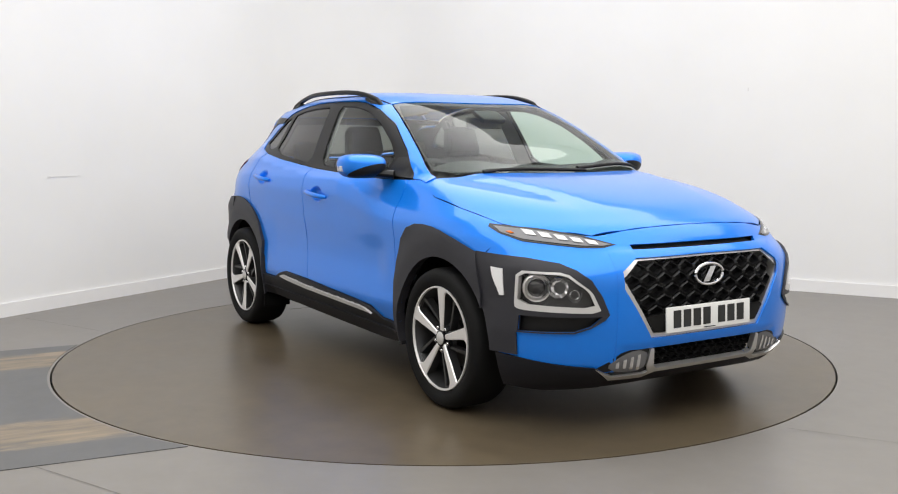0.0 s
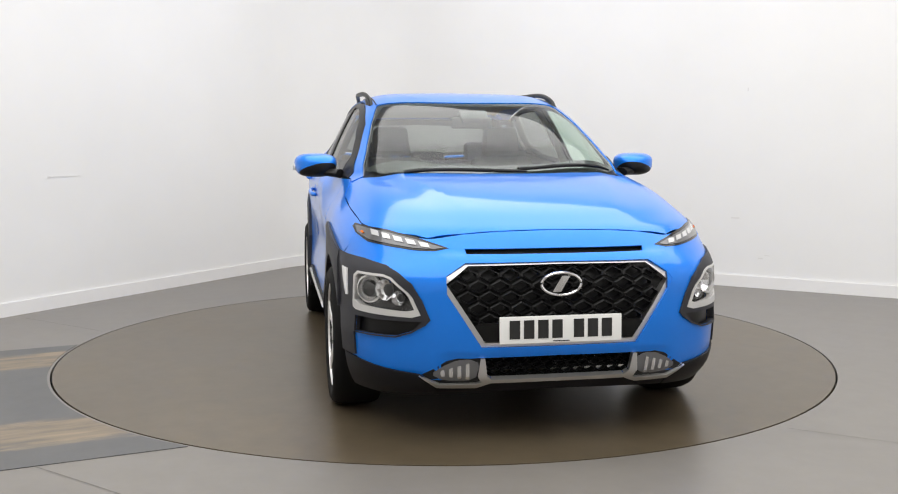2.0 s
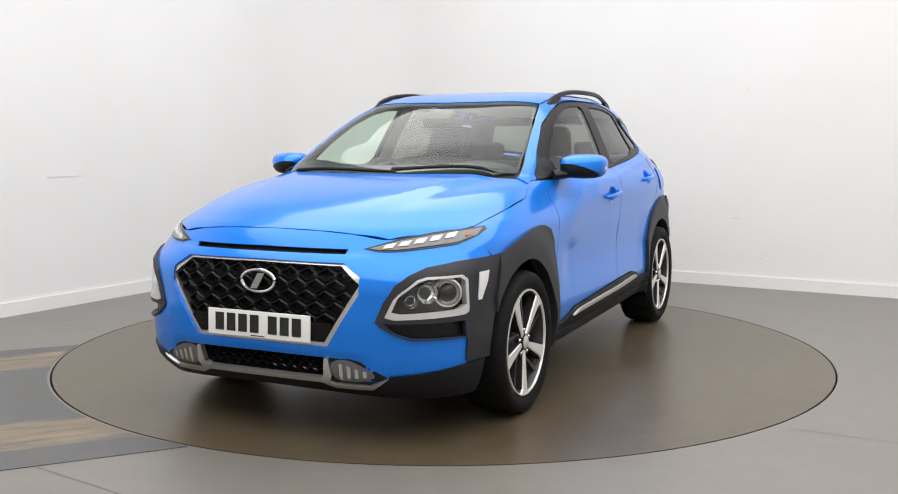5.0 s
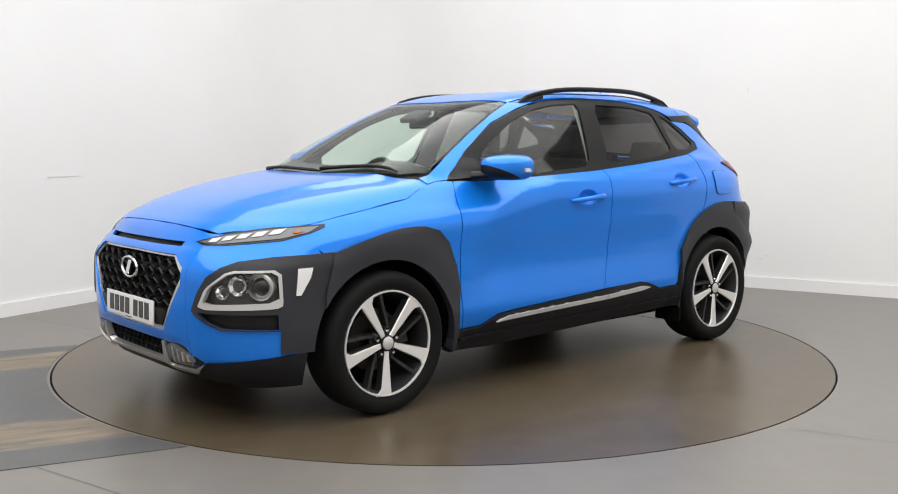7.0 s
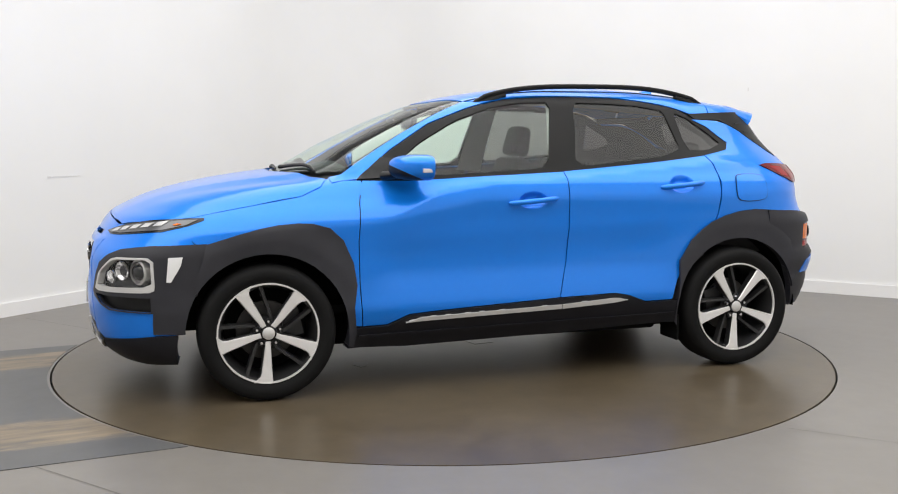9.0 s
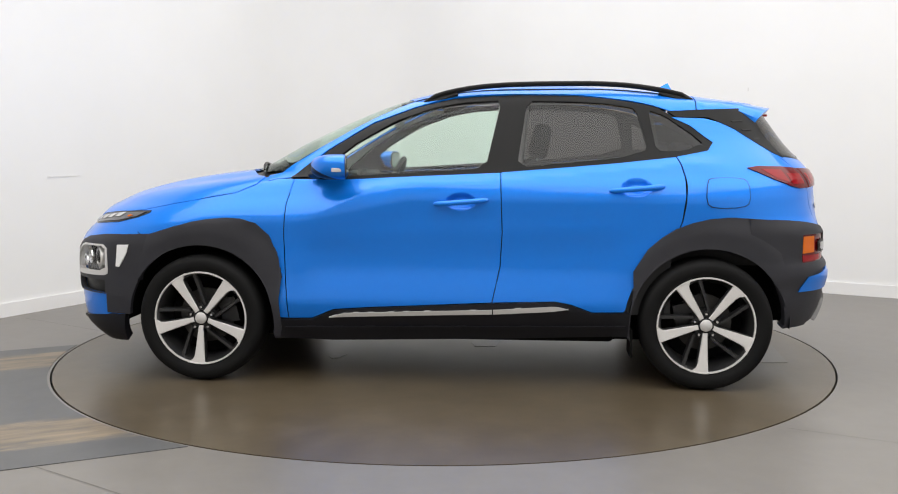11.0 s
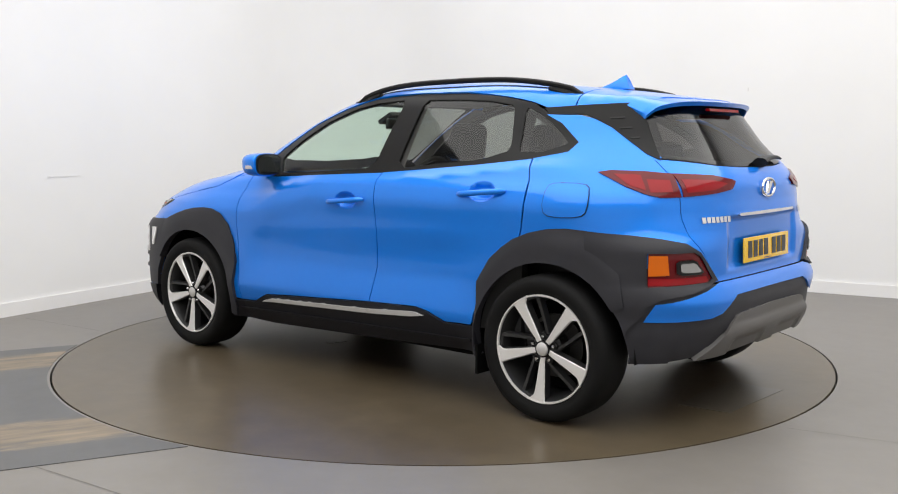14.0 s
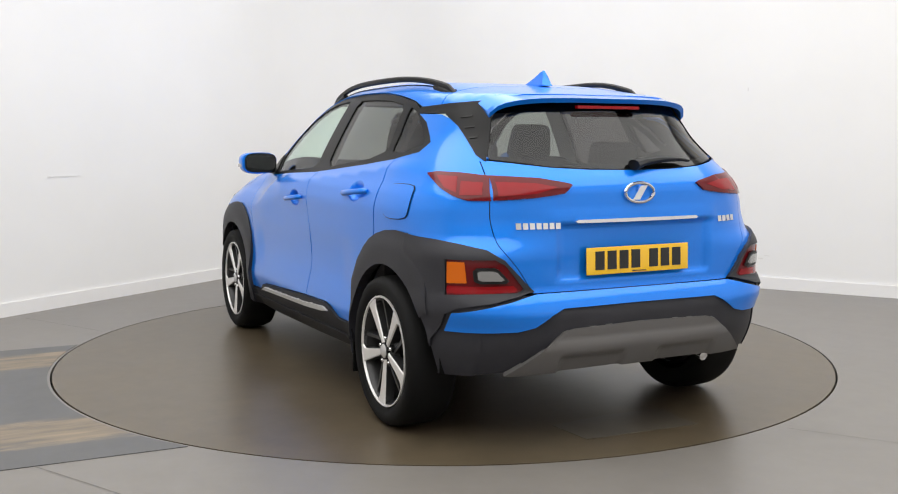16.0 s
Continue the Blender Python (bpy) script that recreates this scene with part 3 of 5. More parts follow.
# roof, pillars, windscreen
pillar_view = Chart(55)
ws_edge = [(0.205, 0.530), (0.36, 0.570), (0.55, 0.615), (0.72, 0.653), (0.90, 0.688)]
pillar = [S(0.96, 1.050), S(0.90, 1.062), S(0.838, 1.066), S(0.652, 1.210), S(0.425, 1.350), S(0.205, 1.433), S(0.10, 1.462)] + [T(x, y) for x, y in ws_edge] + [T(0.965, 0.695)]
pair("windscreen_pillar", pillar_view, pillar, PAINT, car, lip=0.008)
roof_half = [(0.285, 0.0), (0.275, 0.25), (0.240, 0.43), (0.205, 0.530), (0.10, float(S(0.10, 1.462)[1]))] \
    + [(x, float(S(x, z)[1])) for x, z in ((-0.007, 1.484), (-0.338, 1.502), (-0.640, 1.497), (-0.840, 1.477), (-1.049, 1.439), (-1.13, 1.412), (-1.20, 1.414), (-1.268, 1.418))] + [(-1.268, 0.40), (-1.268, 0.2), (-1.268, 0.0)]


def both_y(half_outline):
    return list(half_outline) + [(x, -y) for x, y in reversed(half_outline) if abs(y) > 1e-6]


panel("roof", TOP_V, both_y(roof_half), PAINT, car, lip=0.01)
screen = [(0.278, 0.0), (0.268, 0.25), (0.233, 0.43), (0.200, 0.522)] + [(x, y - 0.008) for x, y in ws_edge[1:]] + [(1.02, 0.60), (1.10, 0.42), (1.15, 0.22), (1.165, 0.0)]
clear = [(0.335, 0.0), (0.325, 0.25), (0.290, 0.42), (0.255, 0.508), (0.38, 0.555), (0.55, 0.602), (0.72, 0.640), (0.885, 0.668), (0.985, 0.57), (1.045, 0.40), (1.085, 0.22), (1.10, 0.0)]
no_shadow(panel("windscreen", TOP_V, both_y(screen), GLASS, car, off=-0.003, lip=0, label="green tinted windscreen"))
panel("windscreen_border", TOP_V, both_y(screen), FRAME, car, off=-0.008, lip=0, holes=[soften(both_y(clear), 1, 0.1)], label="black border band of the windscreen")
cowl = [(1.02, 0.0), (1.0, 0.3), (0.90, 0.60), (0.86, 0.695), (0.94, 0.72), (1.06, 0.70), (1.22, 0.34), (1.24, 0.0)]
panel("cowl", TOP_V, both_y(cowl), BLACK, car, off=-0.02, lip=0)

bonnet_half = [(1.185, 0.0), (1.175, 0.22), (1.13, 0.44), (1.05, 0.62), (0.985, 0.71), (1.02, 0.768), (1.122, 0.798)] + [(float(x), float(S(x, z)[1])) for x, z in ((1.35, 0.947), (1.56, 0.909), (1.63, 0.894))] \
    + [(float(F(y, z)[0]), float(F(y, z)[1])) for y, z in ((0.74, 0.883), (0.64, 0.866), (0.526, 0.853), (0.379, 0.872), (0.236, 0.882), (0.12, 0.886), (0.0, 0.887))]


def bonnet_relief(p):
    """A raised middle with shoulders that run in towards the nose."""
    x, y = p[:, 0], np.abs(p[:, 1])
    edge = 0.60 - 0.20 * step(1.0, 2.0, x)
    fade = step(2.08, 1.25, x)
    rise = np.clip((edge + 0.03 - y) / 0.10, 0, 1)
    return (0.013 * rise ** 1.3 - 0.006 * step(edge + 0.14, edge + 0.03, y)) * fade


panel("bonnet", TOP_V, both_y(bonnet_half), PAINT, car, relief=bonnet_relief, grid=0.024)

pair("wing_top", pillar_view, [S(0.80, 1.00), S(0.80, 1.05), S(0.845, 1.062), S(0.90, 1.058), T(0.955, 0.690), T(1.02, 0.735), S(1.12, 0.975), S(0.95, 0.96)], PAINT, car, off=-0.005, lip=0)

# front bumper: middle and two corners
grille = both([(0.0, 0.418), (0.330, 0.419), (0.497, 0.680), (0.470, 0.708), (0.390, 0.757), (0.0, 0.760)])
grille_in = both([(0.0, 0.436), (0.316, 0.437), (0.473, 0.679), (0.380, 0.750), (0.0, 0.753)])
slot = both([(0.0, 0.793), (0.380, 0.794), (0.384, 0.815), (0.0, 0.816)])
low_grille = both([(0.0, 0.284), (0.302, 0.284), (0.338, 0.374), (0.0, 0.376)])
front_mid = both([(0.0, 0.28), (0.50, 0.28), (0.50, 0.851), (0.379, 0.870), (0.236, 0.880), (0.0, 0.885)])


def bumper_relief(p):
    y, z = np.abs(p[:, 1]), p[:, 2]
    return 0.010 * step(0.80, 0.775, z) * step(0.62, 0.40, y) - 0.010 * step(0.40, 0.36, z) * step(0.52, 0.44, y)


panel("front_bumper", NOSE_V, front_mid, PAINT, car, lip=0.012, holes=[grille, slot, low_grille], relief=bumper_relief, grid=0.025)
corner_view = Chart(50)
corner = [F(0.47, z) for z in np.linspace(0.28, 0.853, 16)] + [F(0.526, 0.850), F(0.58, 0.856), F(0.64, 0.862), F(0.69, 0.870), F(0.74, 0.878), S(1.628, 0.889), S(1.655, 0.80)] + [S(x, z) for x, z in arc(1.30, 0.333, 0.405, 55, 2, 8)] + [F(0.70, 0.28), F(0.58, 0.28)]
FRAME_OUT = [(-0.905, 0.540), (-0.862, 0.632), (-0.757, 0.706), (-0.548, 0.708), (-0.541, 0.556), (-0.566, 0.544)]
RECESS = [(-0.905, 0.525), (-0.560, 0.520), (-0.555, 0.452), (-0.790, 0.460), (-0.862, 0.484)]
head_view = Chart(40)


def to_view(pts, a, b):
    p = a.lay(np.array(pts))
    return [(float(q @ b.u), float(q @ b.v)) for q in p]


pair("front_bumper_corner", corner_view, corner, PAINT, car, off=-0.0008, lip=0, relief=bumper_relief, holes=[to_view(FRAME_OUT, head_view, corner_view), to_view(RECESS, head_view, corner_view)])
panel("slot_backing", NOSE_V, both([(0.0, 0.785), (0.40, 0.785), (0.40, 0.825), (0.0, 0.825)]), BLACK, car, off=-0.025, lip=0)
panel("grille_backing", NOSE_V, both([(0.0, 0.29), (0.49, 0.29), (0.52, 0.68), (0.40, 0.77), (0.0, 0.775)]), BLACK, car, off=-0.045, lip=0)
panel("grille_surround", NOSE_V, grille, SATIN, car, off=0.016, lip=0.05, holes=[grille_in], grid=0.03, label="satin silver grille surround", round_edge=0.008)


def honeycomb(name, outline, w, hgt, off):
    """Flattened six-sided mesh bars inside an outline on the nose."""
    poly = dense(outline, 0.02)
    bm = bmesh.new()
    lo, hi = poly.min(0), poly.max(0)
    for r in range(int((hi[1] - lo[1]) / hgt) + 2):
        for c in range(int((hi[0] - lo[0]) / w) + 2):
            cy, cz = lo[0] + (c + 0.5 * (r % 2)) * w, lo[1] + r * hgt
            hexa = [(0.5, -0.17), (0.5, 0.17), (0.0, 0.66), (-0.5, 0.17), (-0.5, -0.17), (0.0, -0.66)]
            rings = []
            for k, d in ((1.0, 0.0), (0.80, 0.006), (0.66, -0.022)):
                uv = np.array([(cy + a * w * k, cz + b * hgt * k) for a, b in hexa])
                if not within(uv, poly).all() and k == 1.0:
                    ok = within(uv, poly)
                    if ok.sum() < 3:
                        rings = None
                        break
                    mid = uv[ok].mean(0)
                    for i in np.where(~ok)[0]:
                        for f in np.linspace(0.05, 1, 20):
                            q = uv[i] + (mid - uv[i]) * f
                            if within(q[None], poly)[0]:
                                uv[i] = q
                                break
                    base = uv
                elif k == 1.0:
                    base = uv
                else:
                    m = base.mean(0)
                    uv = m + (base - m) * k
                p = NOSE_V.lay(uv)
                p[:, 0] += off + d
                rings.append([bm.verts.new(q) for q in p])
            if rings:
                for a, b in zip(rings, rings[1:]):
                    for i in range(6):
                        bm.faces.new((a[i], a[(i + 1) % 6], b[(i + 1) % 6], b[i]))
    return solid(name, BLACK, car, "black honeycomb grille mesh", smooth=False, bm=bm)


honeycomb("grille_mesh", grille_in, 0.088, 0.046, -0.012)
honeycomb("lower_grille_mesh", low_grille, 0.05, 0.026, -0.022)

panel("plate_holder", NOSE_V, both([(0.0, 0.440), (0.314, 0.441), (0.358, 0.506), (0.345, 0.516), (0.0, 0.518)]), FRAME, car, off=0.004, lip=0.012, grid=0.03, label="flat black plate holder")

# badge: an oval ring with a slanted emblem bar inside
def badge(name, place, turn, w, h):
    ring = [(w * math.cos(a), h * math.sin(a)) for a in np.linspace(0, 2 * math.pi, 40, endpoint=False)]
    m = Matrix.Translation(place) @ pose(0, 0, 0, 0, 0, turn)
    ob = solid(name, CHROME, car, "chrome oval emblem", bm=tube([(0, y, z) for y, z in ring], 0.007, 8, closed=True))
    ob.matrix_basis = m
    for y0 in (-0.016,):
        bm = bmesh.new()
        pts = [(y0 - 0.022, -h * 0.72), (y0 + 0.014, -h * 0.72), (y0 + 0.052, h * 0.72), (y0 + 0.018, h * 0.72)]
        f = [bm.verts.new((0.006, y, z)) for y, z in pts]
        b = [bm.verts.new((-0.006, y, z)) for y, z in pts]
        bm.faces.new(f)
        for i in range(4):
            bm.faces.new((f[i], b[i], b[(i + 1) % 4], f[(i + 1) % 4]))
        solid("emblem_bar", CHROME, ob, bm=bm, smooth=False)
    return ob


badge("front_emblem", (2.140, 0, 0.674), 0, 0.084, 0.046)
badge("rear_emblem", (-1.955, 0, 1.043), 180, 0.072, 0.040)


def plate(name, place, turn, tilt, mat, label):
    """A registration plate with plain bars in place of its characters."""
    ob = solid(name, mat, car, label, bm=block(0.008, 0.52, 0.112), bevel=0.003)
    ob.matrix_basis = Matrix.Translation(place) @ pose(0, 0, 0, 0, tilt, turn)
    for k in range(7):
        y = -0.197 + k * 0.060 + (0.032 if k > 3 else 0)
        part("character_bar", block(0.002, 0.044, 0.076, pose(0.0052, y, 0.002)), PLATEBLACK, ob)
    part("maker_line", block(0.0015, 0.07, 0.004, pose(0.0048, 0, -0.048)), PLATEBLACK, ob)
    return ob


plate("front_number_plate", (2.146, 0, 0.488), 0, -2, WHITEPLATE, "white front registration plate with black bars")
plate("rear_number_plate", (-1.955, 0, 0.768), 180, -2, YELLOWPLATE, "yellow rear registration plate with black bars")

# lower front: dark valance, silver lip, fog lamps
valance = both([(0.0, 0.222), (0.30, 0.216), (0.50, 0.205), (0.50, 0.262), (0.345, 0.262), (0.29, 0.283), (0.0, 0.283)])
panel("front_valance", NOSE_V, valance, LOWPLASTIC, car, off=0.006, lip=0.05)
valance_corner = [F(0.50, 0.205), F(0.50, 0.262), F(0.575, 0.303), F(0.70, 0.317), F(0.80, 0.335), S(1.716, 0.345), S(1.72, 0.20), F(0.70, 0.19)]
pair("front_valance_corner", corner_view, valance_corner, LOWPLASTIC, car, off=0.008, lip=0.05)
lip_line = both([(0.0, 0.272), (0.287, 0.272), (0.343, 0.250), (0.500, 0.250), (0.575, 0.300), (0.492, 0.266), (0.346, 0.268), (0.326, 0.276), (0.342, 0.300), (0.334, 0.374), (0.316, 0.374), (0.304, 0.300), (0.285, 0.287), (0.0, 0.287)])
panel("silver_lip", NOSE_V, lip_line, SATIN, car, off=0.016, lip=0.03, grid=0.02, label="satin silver bumper lip")
fog = [(0.335, 0.352), (0.378, 0.371), (0.430, 0.366), (0.480, 0.344), (0.530, 0.306), (0.480, 0.280), (0.352, 0.280)]
pair("fog_lamp_bezel", NOSE_V, [(0.300, 0.285), (0.345, 0.262), (0.500, 0.262), (0.566, 0.300), (0.525, 0.325), (0.470, 0.362), (0.400, 0.381), (0.330, 0.374)], BLACK, car, off=0.003, lip=0.006, grid=0.02)
pair("fog_lamp", NOSE_V, soften(fog, 1, 0.2), LAMPGREY, car, off=0.007, lip=0.01, label="clear fog lamp", grid=0.02)
for k in range(4):
    y = 0.375 + 0.033 * k
    pair("fog_lamp_rib", NOSE_V, [(y, 0.288 + k * 0.004), (y + 0.016, 0.288 + k * 0.004), (y + 0.018, 0.350 - k * 0.009), (y + 0.004, 0.356 - k * 0.009)], CHROME, car, off=0.011, lip=0.005, grid=0.02)

# slim upper lamps
lamp_view = Chart(25)
slim = [(-0.452, 0.816), (-0.302, 0.855), (-0.162, 0.877), (0.048, 0.891), (0.056, 0.878), (0.020, 0.854), (-0.067, 0.826), (-0.301, 0.805), (-0.394, 0.803)]
pair("slim_front_lamp_frame", lamp_view, slim, GLOSSBLACK, car, off=0.002, lip=0.006, grid=0.03)
inner = [(-0.428, 0.816), (-0.300, 0.846), (-0.162, 0.867), (0.036, 0.882), (0.010, 0.857), (-0.071, 0.834), (-0.301, 0.812), (-0.390, 0.810)]
lamps = pair("slim_front_lamp", lamp_view, inner, LAMPSILVER, car, off=0.005, lip=0.006, label="slim running lamp with stepped silver cells", grid=0.03)
for side in (0, 1):
    for k in range(5):
        u = -0.375 + k * 0.062
        z = 0.813 + k * 0.0085
        cell = [(u, z), (u + 0.040, z + 0.004), (u + 0.058, z + 0.022 + k * 0.001), (u + 0.014, z + 0.016 + k * 0.001)]
        panel("lamp_cell", lamp_view, cell, GUIDE, lamps[side], off=0.009, lip=0.008, grid=0.02, mirror=side == 1)
    panel("turn_signal", lamp_view, [(-0.040, 0.855), (-0.028, 0.853), (-0.010, 0.860), (-0.028, 0.863)], AMBER, lamps[side], off=0.009, lip=0.006, grid=0.02, mirror=side == 1)

# front wheel arch flare with the head lamp pod
flare_out = [(1.578, 0.768), (1.432, 0.813), (1.330, 0.838), (1.243, 0.853), (1.150, 0.860), (1.078, 0.857), (0.995, 0.835), (0.930, 0.775), (0.880, 0.66), (0.864, 0.55), (0.880, 0.44), (0.873, 0.321), (0.890, 0.24)]
flare_in = arc(1.298, 0.333, 0.388, 192, 30, 22)


def flare_relief(p):
    """Domed arch with a rolled inner lip."""
    r = np.hypot(p[:, 0] - 1.29 * np.sign(p[:, 0]), p[:, 2] - 0.333)
    return 0.014 * step(0.56, 0.44, r)


flare_front = flare_out + flare_in + [(1.628, 0.60), (1.604, 0.68)]
pair("front_arch_flare", SIDE_V, flare_front, CLAD, car, off=0.008, lip=0.05, relief=flare_relief, grid=0.025, label="dark grey plastic wheel arch flare")
pod_view = Chart(48)
pod = [tuple(q) for q in head_view.lay(np.array([(-0.937, 0.532), (-0.905, 0.610), (-0.860, 0.678), (-0.800, 0.715), (-0.727, 0.741), (-0.583, 0.759), (-0.46, 0.765)]))] \
    + [S(1.576, 0.772), S(1.592, 0.68)] + [S(x, z) for x, z in arc(1.298, 0.333, 0.388, 36, 2, 7)] \
    + [tuple(q) for q in head_view.lay(np.array([(-0.553, 0.348), (-0.551, 0.40), (-0.548, 0.447), (-0.66, 0.450), (-0.794, 0.454), (-0.860, 0.476), (-0.918, 0.510)]))]
lens_hole = [(-0.878, 0.564), (-0.846, 0.634), (-0.752, 0.697), (-0.561, 0.699), (-0.554, 0.572)]
frame_out, recess = FRAME_OUT, RECESS
pods = pair("lamp_pod_cladding", pod_view, pod, CLAD, car, off=0.009, lip=0.03, grid=0.025, holes=[to_view(soften(frame_out, 1, 0.12), head_view, pod_view), to_view(recess, head_view, pod_view)], label="dark grey plastic lamp pod")
frames = pair("head_lamp_frame", head_view, soften(frame_out, 1, 0.12), TRIMSILVER, car, off=0.012, lip=0.035, grid=0.025, holes=[soften(lens_hole, 1, 0.12)], label="satin silver head lamp frame")
pair("head_lamp_bowl", head_view, frame_out, BOWL, car, off=-0.035, lip=0)
pair("pod_recess", head_view, [(-0.93, 0.54), (-0.53, 0.54), (-0.52, 0.43), (-0.80, 0.44), (-0.88, 0.47)], BLACK, car, off=-0.025, lip=0, label="black textured air inlet")
no_shadow(pair("head_lamp_cover", head_view, soften(lens_hole, 1, 0.12), LENS, car, off=0.006, lip=0, label="clear head lamp cover"))

for side in (1, -1):
    q = head_view.lay(np.array([(-0.632, 0.638)]))[0] + head_view.way * 0.022
    m = Matrix.Translation((q[0], q[1] * side, q[2])) @ pose(0, 0, 0, 0, 0, side * 36 - 90)
    lamp = solid("projector_lamp", SATIN, car, "round projector head lamp", bm=lathe([(0.0, 0.012), (0.026, 0.006), (0.042, -0.004), (0.046, -0.006), (0.052, 0.010), (0.060, 0.006), (0.060, -0.03), (0.0, -0.035)], 36))
    lamp.matrix_basis = m
    eye = solid("projector_lens", GLOSSBLACK, lamp, bm=lathe([(0.0, 0.022), (0.020, 0.018), (0.034, 0.008), (0.040, -0.004)], 32))
    for u, z, rad in ((-0.722, 0.642, 0.046), (-0.792, 0.612, 0.032)):
        q = head_view.lay(np.array([(u, z)]))[0] + head_view.way * 0.022
        v = Matrix.Translation((q[0], q[1] * side, q[2])) @ pose(0, 0, 0, 0, 0, side * 36 - 90)
        dish = lathe([(0.0, -0.022), (rad * 0.3, -0.020), (rad * 0.65, -0.012), (rad * 0.95, 0.004), (rad, 0.008), (rad * 1.03, 0.0)], 10)
        solid("reflector_dish", CHROME, lamp, "faceted chrome reflector", bm=dish, smooth=False).matrix_basis = m.inverted() @ v
pair("side_marker", SIDE_V, [(1.750, 0.710), (1.685, 0.713), (1.697, 0.67), (1.741, 0.596), (1.762, 0.597)], WHITELENS, car, off=0.015, lip=0.012, grid=0.02, label="white vertical marker strip")

# sills
sill = [(0.895, 0.33), (0.833, 0.335), (0.711, 0.339), (0.596, 0.388), (0.417, 0.401), (-0.24, 0.434), (-0.544, 0.443), (-0.627, 0.428), (-0.731, 0.389), (-0.92, 0.392), (-0.925, 0.27), (-0.685, 0.262), (-0.261, 0.245), (0.61, 0.222), (0.915, 0.234)]
pair("sill_cladding", SIDE_V, sill, LOWPLASTIC, car, off=0.012, lip=0.05, grid=0.03, label="near-black plastic sill")
pair("sill_ridge", SIDE_V, [(0.86, 0.300), (-0.90, 0.330), (-0.90, 0.318), (0.86, 0.286)], LOWPLASTIC, car, off=0.022, lip=0.012, grid=0.03)
chrome_f = [(0.617, 0.356), (0.536, 0.379), (0.20, 0.391), (-0.226, 0.405), (-0.226, 0.384), (0.20, 0.371), (0.535, 0.361)]
chrome_r = [(-0.232, 0.405), (-0.527, 0.424), (-0.560, 0.423), (-0.611, 0.412), (-0.529, 0.401), (-0.232, 0.384)]
pair("sill_strip", SIDE_V, chrome_f, TRIMSILVER, car, off=0.026, lip=0.012, grid=0.02, label="satin silver sill strip")
pair("sill_strip", SIDE_V, chrome_r, TRIMSILVER, car, off=0.026, lip=0.012, grid=0.02, label="satin silver sill strip")

# rear wheel arch and pod
rear_out = [(-0.915, 0.27), (-0.918, 0.38), (-0.935, 0.502), (-0.932, 0.605), (-1.004, 0.718), (-1.07, 0.775), (-1.136, 0.818), (-1.220, 0.850), (-1.310, 0.871), (-1.410, 0.878), (-1.504, 0.872), (-1.570, 0.850)]
rear_in = arc(-1.308, 0.333, 0.388, 148, -12, 22)


def rear_relief(p):
    r = np.hypot(p[:, 0] + 1.32, p[:, 2] - 0.333)
    return 0.014 * step(0.57, 0.45, r)


pair("rear_arch_flare", SIDE_V, rear_out + [(-1.66, 0.70), (-1.69, 0.56)] + rear_in, CLAD, car, off=0.008, lip=0.05, relief=rear_relief, grid=0.025, label="dark grey plastic wheel arch flare")
rear_pod_view = Chart(135)
pod_edge = Chart(140).lay(np.array([(-0.40, 0.862), (-0.468, 0.856), (-0.58, 0.840), (-0.689, 0.821), (-0.755, 0.788), (-0.81, 0.722), (-0.861, 0.658), (-0.811, 0.636), (-0.719, 0.616), (-0.584, 0.597), (-0.529, 0.573), (-0.504, 0.516), (-0.46, 0.46)]))
rear_pod = [S(-1.500, 0.872)] + [tuple(q) for q in pod_edge] + [S(x, z) for x, z in arc(-1.308, 0.333, 0.392, 166, 128, 7)] + [S(-1.525, 0.74), S(-1.505, 0.80)]
pod_lamp = [(-0.194, 0.788), (-0.386, 0.789), (-0.420, 0.772), (-0.493, 0.674), (-0.466, 0.653), (-0.194, 0.642)]
rear_lamp_view = Chart(150)
pair("rear_pod_cladding", rear_pod_view, rear_pod, CLAD, car, off=0.017, lip=0.03, grid=0.022, holes=[to_view(pod_lamp, rear_lamp_view, rear_pod_view)], label="dark grey plastic rear lamp pod")
rear_lamps = pair("rear_pod_lamp", rear_lamp_view, [(a * 1.02, b) for a, b in pod_lamp], DARKRED, car, off=0.010, lip=0.02, grid=0.022, label="rear fog, reversing and indicator lamp")
for side in (0, 1):
    k = dict(grid=0.02, mirror=side == 1, lip=0.006)
    panel("indicator", rear_lamp_view, [(-0.200, 0.780), (-0.268, 0.781), (-0.277, 0.698), (-0.200, 0.694)], AMBER, rear_lamps[side], off=0.014, **k)
    panel("rear_reflector", rear_lamp_view, [(-0.200, 0.684), (-0.455, 0.688), (-0.470, 0.670), (-0.458, 0.660), (-0.200, 0.650)], REDLENS, rear_lamps[side], off=0.014, **k)
    panel("reversing_lamp_frame", rear_lamp_view, soften([(-0.300, 0.758), (-0.390, 0.762), (-0.446, 0.697), (-0.306, 0.697)], 1, 0.15), BLACK, rear_lamps[side], off=0.020, **k)
    panel("reversing_lamp", rear_lamp_view, soften([(-0.318, 0.748), (-0.386, 0.748), (-0.424, 0.708), (-0.322, 0.708)], 1, 0.15), CLEARLENS, rear_lamps[side], off=0.024, **k)

# tailgate, rear bumper
gate = both([(0.0, 0.652), (0.495, 0.653), *[(float(SEAM(z)) - 0.0016, float(z)) for z in SEAM_Z], (0.606, 1.176), (0.379, 1.147), (0.20, 1.137), (0.0, 1.134)])


